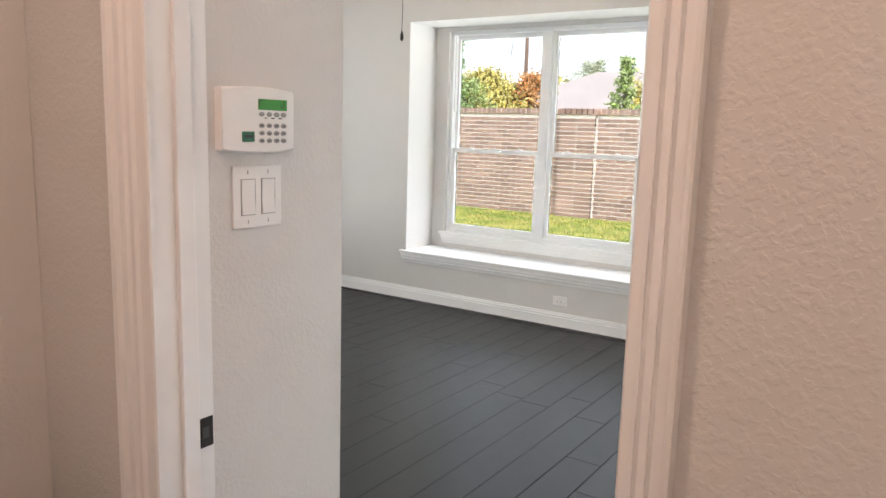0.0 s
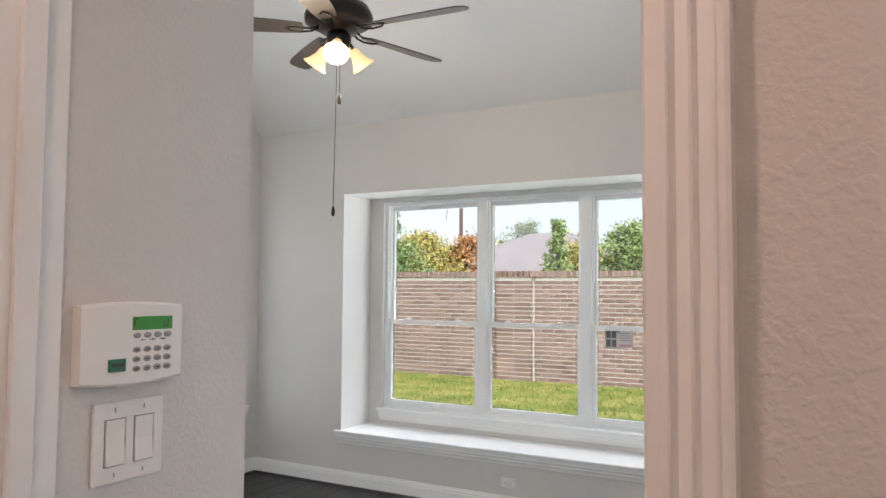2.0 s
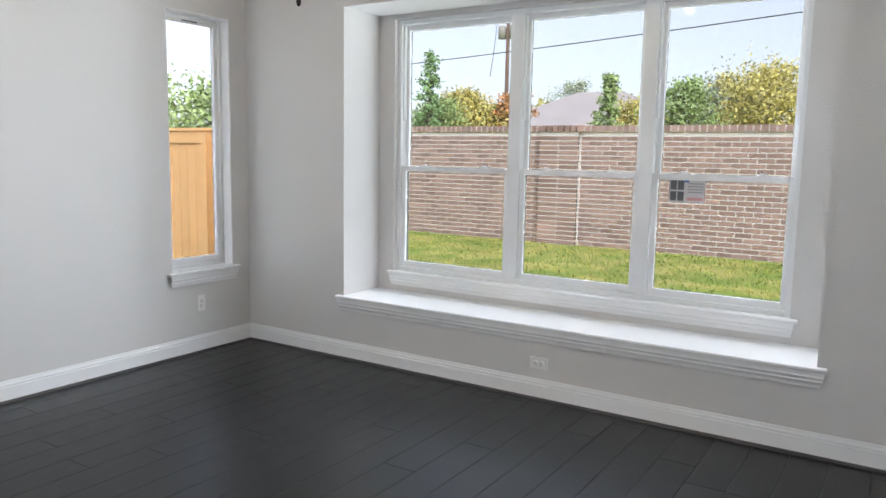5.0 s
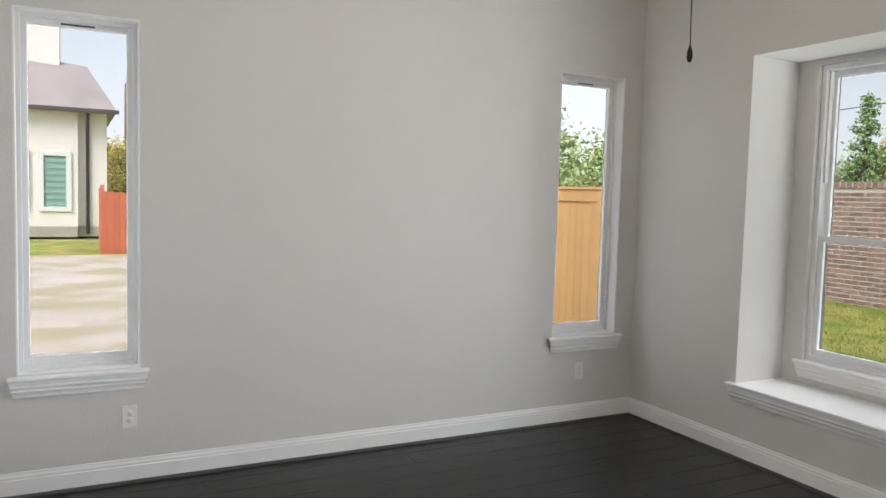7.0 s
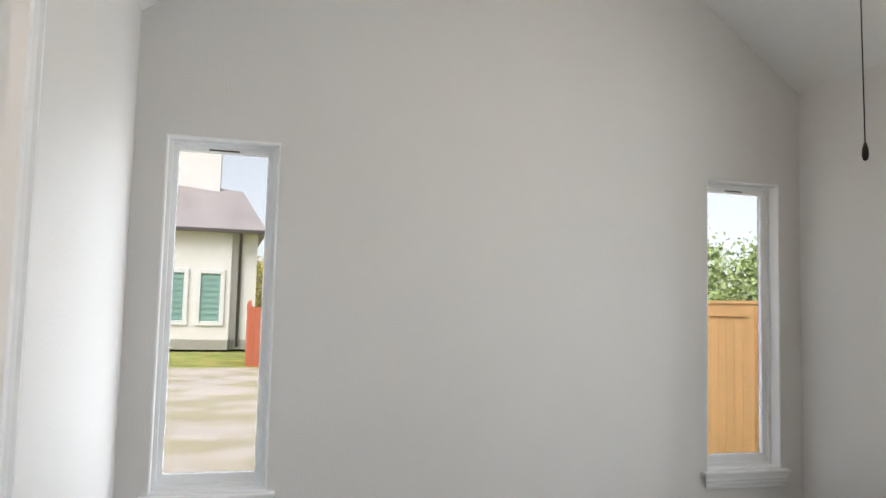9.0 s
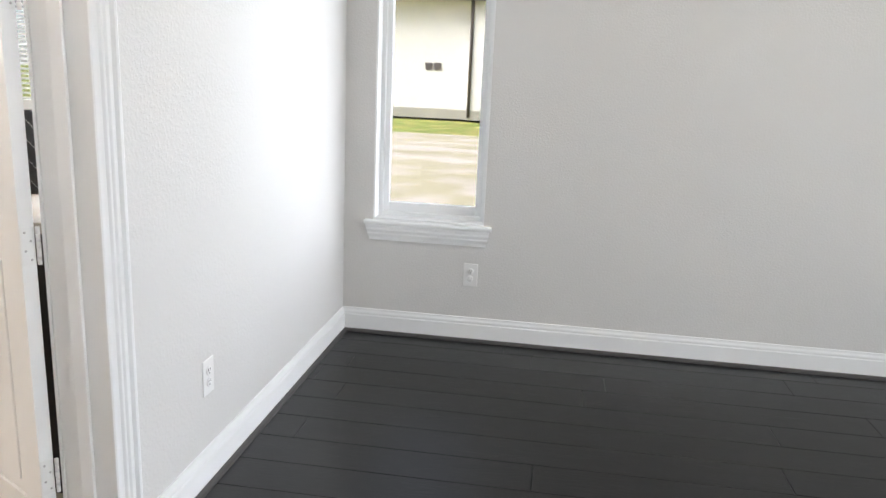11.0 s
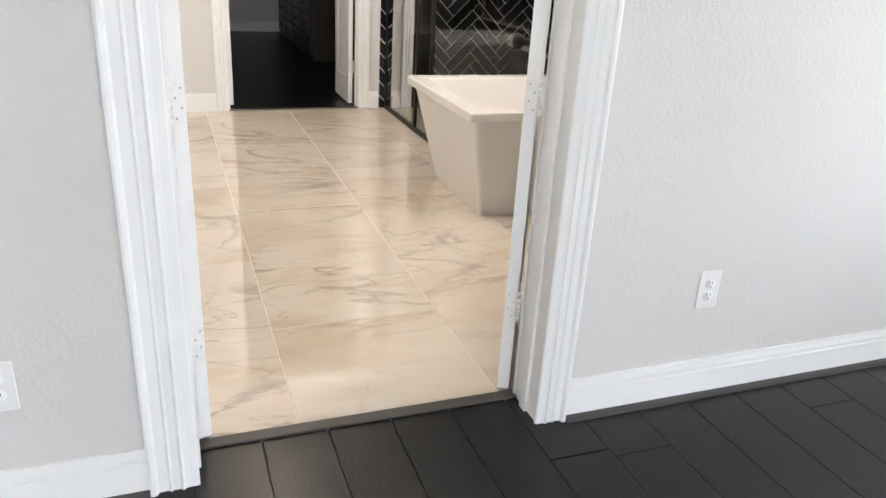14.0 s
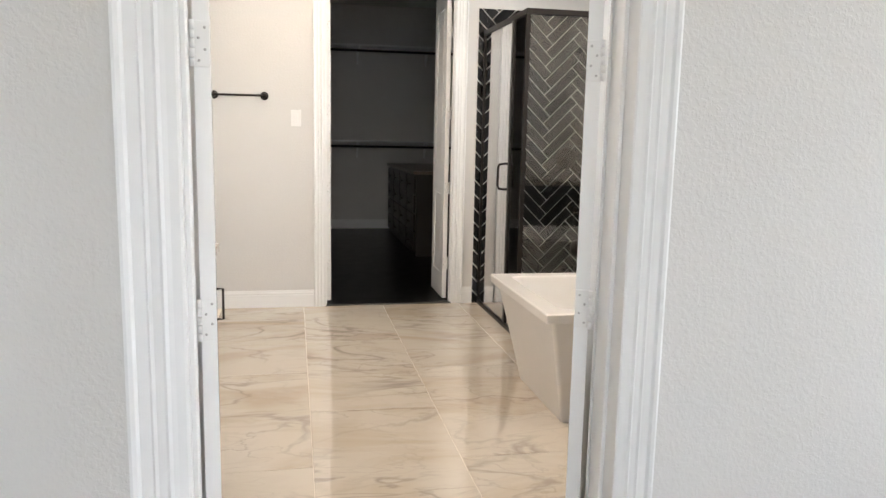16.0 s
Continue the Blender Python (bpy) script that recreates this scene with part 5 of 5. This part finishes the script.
for i, (x, y, h, rad, kind, con, lab) in enumerate((
    (-9.1, 16.0, 5.0, 0.8, "deep", True, "slender open deep green tree behind the brick wall"),
    (-9.4, 17.0, 3.5, 1.0, "green", False, "bushy bright green tree behind the brick wall"),
    (-12.5, 24.0, 4.3, 1.6, "yellow", False, "autumn yellow-green tree beyond the brick wall"),
    (-12.2, 26.0, 3.9, 0.8, "green", False, "small green tree between the autumn trees"),
    (-11.5, 26.0, 4.4, 1.1, "orange", False, "rusty orange tree beside the utility pole"),
    (-4.6, 20.0, 4.5, 0.8, "green", True, "young pointed green tree beyond the brick wall"),
    (-17.9, 50.0, 7.2, 2.1, "pale", False, "bare grey-green tree behind the far roof"),
    (-6.0, 27.0, 4.0, 1.3, "yellow", False, "low yellow shrub tree beyond the wall"),
    (-3.0, 24.0, 4.5, 1.3, "green", False, "green tree with grey twigs beyond the wall"),
    (-3.1, 30.0, 4.9, 2.2, "pale", False, "grey-green tree beyond the brick wall"),
    (-0.8, 26.0, 4.9, 2.3, "yellow", False, "wide yellow-green tree beyond the brick wall"),
    (8.2, 26.0, 6.0, 3.2, "orange", False, "broad orange tree beyond the brick wall"),
    (12.0, 23.0, 5.5, 3.0, "green", False, "broad green tree beyond the brick wall"),
    (-9.0, 4.6, 3.2, 1.6, "green", False, "bright green tree behind the cedar fence"),
    (-12.6, 6.8, 4.4, 1.6, "pale", False, "pale green tree behind the cedar fence"),
    (-6.4, 5.2, 2.9, 1.0, "green", False, "leafy green shrub tree behind the cedar fence"),
    (-38.0, -1.6, 3.9, 1.9, "yellow", False, "yellow-green tree beyond the red fence"),
    (-34.0, 3.5, 4.5, 2.2, "yellow", False, "yellow-green tree beside the red fence"),
)):
    tree((x, y), h, rad, kind, 20 + i, con, 11000 if rad > 1.3 else 3600 if con else 6500, 0.05 if y < 18 and x > -20 else 0.07, lab)
for i, (x, y) in enumerate(((-27, 44), (-22, 52), (-16, 55), (-6, 50), (0, 48), (5, 46), (10, 50), (17, 48))):
    tree((x, y), 4.6 + (i * 37 % 5) * 0.3, 4.0, ("pale", "yellow", "green", "orange")[i % 4], 60 + i, False, 1800, 0.28, "distant autumn tree line beyond the houses", 0.1)

# ---- pieces of floors and walls ----


def piece(name, me, at, parent):
    ob = new(name, me)
    ob.location = at
    ob.parent = parent
    return ob


def slab_mesh(name, l, w, t, mat, c=0.0012):
    """A flat piece with eased top edges, its corner at the origin; t: height of its top."""
    b = bmesh.new()
    low = [b.verts.new(p) for p in ((0, 0, 0), (l, 0, 0), (l, w, 0), (0, w, 0))]
    mid = [b.verts.new(p) for p in ((0, 0, t - c), (l, 0, t - c), (l, w, t - c), (0, w, t - c))]
    top = [b.verts.new(p) for p in ((c, c, t), (l - c, c, t), (l - c, w - c, t), (c, w - c, t))]
    for p, q in ((low, mid), (mid, top)):
        for i in range(4):
            b.faces.new((p[i], p[(i + 1) % 4], q[(i + 1) % 4], q[i]))
    b.faces.new(top)
    bmesh.ops.recalc_face_normals(b, faces=b.faces[:])
    me = bpy.data.meshes.new(name)
    b.to_mesh(me)
    b.free()
    me.materials.append(mat)
    return me


SILL_S, ENTRY_X = SY - 0.142, 3.70
sub = structure("floor", boxes(((-0.01, SILL_S, -0.1), (XE + 0.01, 0.01, -0.010)), ((ENTRY_X, HS - 0.12, -0.1), (XE + 0.01, SILL_S, -0.010))), M_SUB, "black-stained wide plank oak floor")
PW = 0.181
rnd = random.Random(7)
plank_me = {}
x = 2.681 - 15 * PW
while x < XE:
    end = HS - 0.12 if x > ENTRY_X else SILL_S
    y = 0.0 - (rnd.random() * 1.6)
    spans, top = [], 0.0
    if 1.25 < x < 1.30:
        y = -3.476 + 1.8
    while True:
        bottom = max(end, y)
        if top - bottom > 0.02:
            spans.append((bottom, top))
        if bottom <= end + 0.001:
            break
        top = bottom
        y = bottom - rnd.choice((1.2, 1.5, 1.8))
        if end > y - 0.1:
            y = end
    x0 = max(x, 0.0)
    w = min(x + PW, XE) - x0 - 0.0016
    for a, b in spans:
        if w > 0.02:
            key = (round(w, 3), round(b - a, 2))
            if key not in plank_me:
                plank_me[key] = slab_mesh("plank", w, b - a - 0.0016, 0.010, M_PLANK, 0.0015)
            piece("plank", plank_me[key], (x0, a, -0.010), sub)
    x += PW

bath_floor = bpy.data.objects["floor_bath"]
TW, TL = 0.608, 1.216
tile_me = {}
i = 0
x = 2.144 - 4 * TW
while x < BATH_E:
    y = BATH_N + 0.02 - (0.0 if i % 2 else TL / 2)
    top = BATH_N + 0.02
    while top > BATH_S - 0.015:
        a = max(BATH_S - 0.02, y if y < top else y - TL)
        x0, x1 = max(x, 0.0), min(x + TW, BATH_E)
        if x1 - x0 > 0.03 and top - a > 0.02:
            key = (round(x1 - x0, 3), round(top - a, 3))
            if key not in tile_me:
                tile_me[key] = slab_mesh("floor_tile", x1 - x0 - 0.003, top - a - 0.003, 0.008, M_MARBLE, 0.0008)
            piece("floor_tile", tile_me[key], (x0 + 0.0015, a + 0.0015, -0.008), bath_floor)
        top = a
        y = a - TL
    x += TW
    i += 1


def clip(poly, axis, value, keep_less):
    """A polygon cut by a line x or y = value."""
    out = []
    for p, q in zip(poly, poly[1:] + poly[:1]):
        ip, iq = (p[axis] <= value) == keep_less, (q[axis] <= value) == keep_less
        if ip:
            out.append(p)
        if ip != iq:
            k = (value - p[axis]) / (q[axis] - p[axis])
            out.append((p[0] + (q[0] - p[0]) * k, p[1] + (q[1] - p[1]) * k))
    return out


def herringbone(parent, u0, u1, v0, v1, place):
    """Tiles in herringbone over a rectangle; place(u, v, d) gives the point d in front of the wall."""
    W, N = 0.078, 4
    L_ = W * N
    s = math.sqrt(0.5)
    for b in range(math.floor(u0 / (2 * L_ * s)) - 2, math.ceil(u1 / (2 * L_ * s)) + 3):
        for k in range(math.floor((v0 / s - 2 * L_ * b) / (2 * W)) - 8, math.ceil((v1 / s - 2 * L_ * b) / (2 * W)) + 9):
            for x, y, w, h in ((k * W + 2 * L_ * b, k * W, L_, W), (L_ + k * W + 2 * L_ * b, (k + 1) * W - L_, W, L_)):
                j = 0.0034
                q = [(x + j, y + j), (x + w - j, y + j), (x + w - j, y + h - j), (x + j, y + h - j)]
                q = [((p[0] - p[1]) * s, (p[0] + p[1]) * s) for p in q]
                if min(p[0] for p in q) > u1 or max(p[0] for p in q) < u0 or min(p[1] for p in q) > v1 or max(p[1] for p in q) < v0:
                    continue
                for axis, value, less in ((0, u0, False), (0, u1, True), (1, v0, False), (1, v1, True)):
                    q = clip(q, axis, value, less) if len(q) > 2 else q
                if len(q) < 3:
                    continue
                n_ = len(q)
                verts = [place(p[0], p[1], 0.001) for p in q] + [place(p[0], p[1], 0.009) for p in q]
                faces = [tuple(range(n_, 2 * n_)), tuple(range(n_))[::-1]] + [(i_, (i_ + 1) % n_, n_ + (i_ + 1) % n_, n_ + i_) for i_ in range(n_)]
                me = bpy.data.meshes.new("wall_tile")
                me.from_pydata(verts, [], faces)
                me.materials.append(M_BTILE)
                new("wall_tile", me).parent = parent


back = structure("wall_tiled_shower_south", boxes(((0.0, BATH_S + 0.0005, 0), (1.425, BATH_S + 0.006, 2.285))), M_WGROUT, "glossy black herringbone tile with white grout")
herringbone(back, 0.0, 1.425, 0.0, 2.285, lambda u, v, d: (u, BATH_S + 0.005 + d, v))
side = structure("wall_tiled_shower_west", boxes(((0.0005, BATH_S + 0.02, 0), (0.006, SYN - 0.01, 2.285))), M_WGROUT, "glossy black herringbone tile with white grout")
herringbone(side, BATH_S + 0.02, SYN - 0.01, 0.0, 2.285, lambda u, v, d: (0.005 + d, u, v))
tub_wall = structure("wall_tiled_tub", boxes(
    ((0.0005, SYN - 0.009, 0), (0.006, BW[0], 2.285)), ((0.0005, BW[1], 0), (0.006, BATH_N - 0.60, 2.285)), ((0.0005, BW[0], 0), (0.006, BW[1], BW[2]))), M_WGROUT, "glossy black herringbone tile round the tub window")
for y0, y1, z1 in ((SYN - 0.009, BW[0], 2.285), (BW[0], BW[1], BW[2]), (BW[1], BATH_N - 0.60, 2.285)):
    herringbone(tub_wall, y0, y1, 0.0, z1, lambda u, v, d: (0.005 + d, u, v))
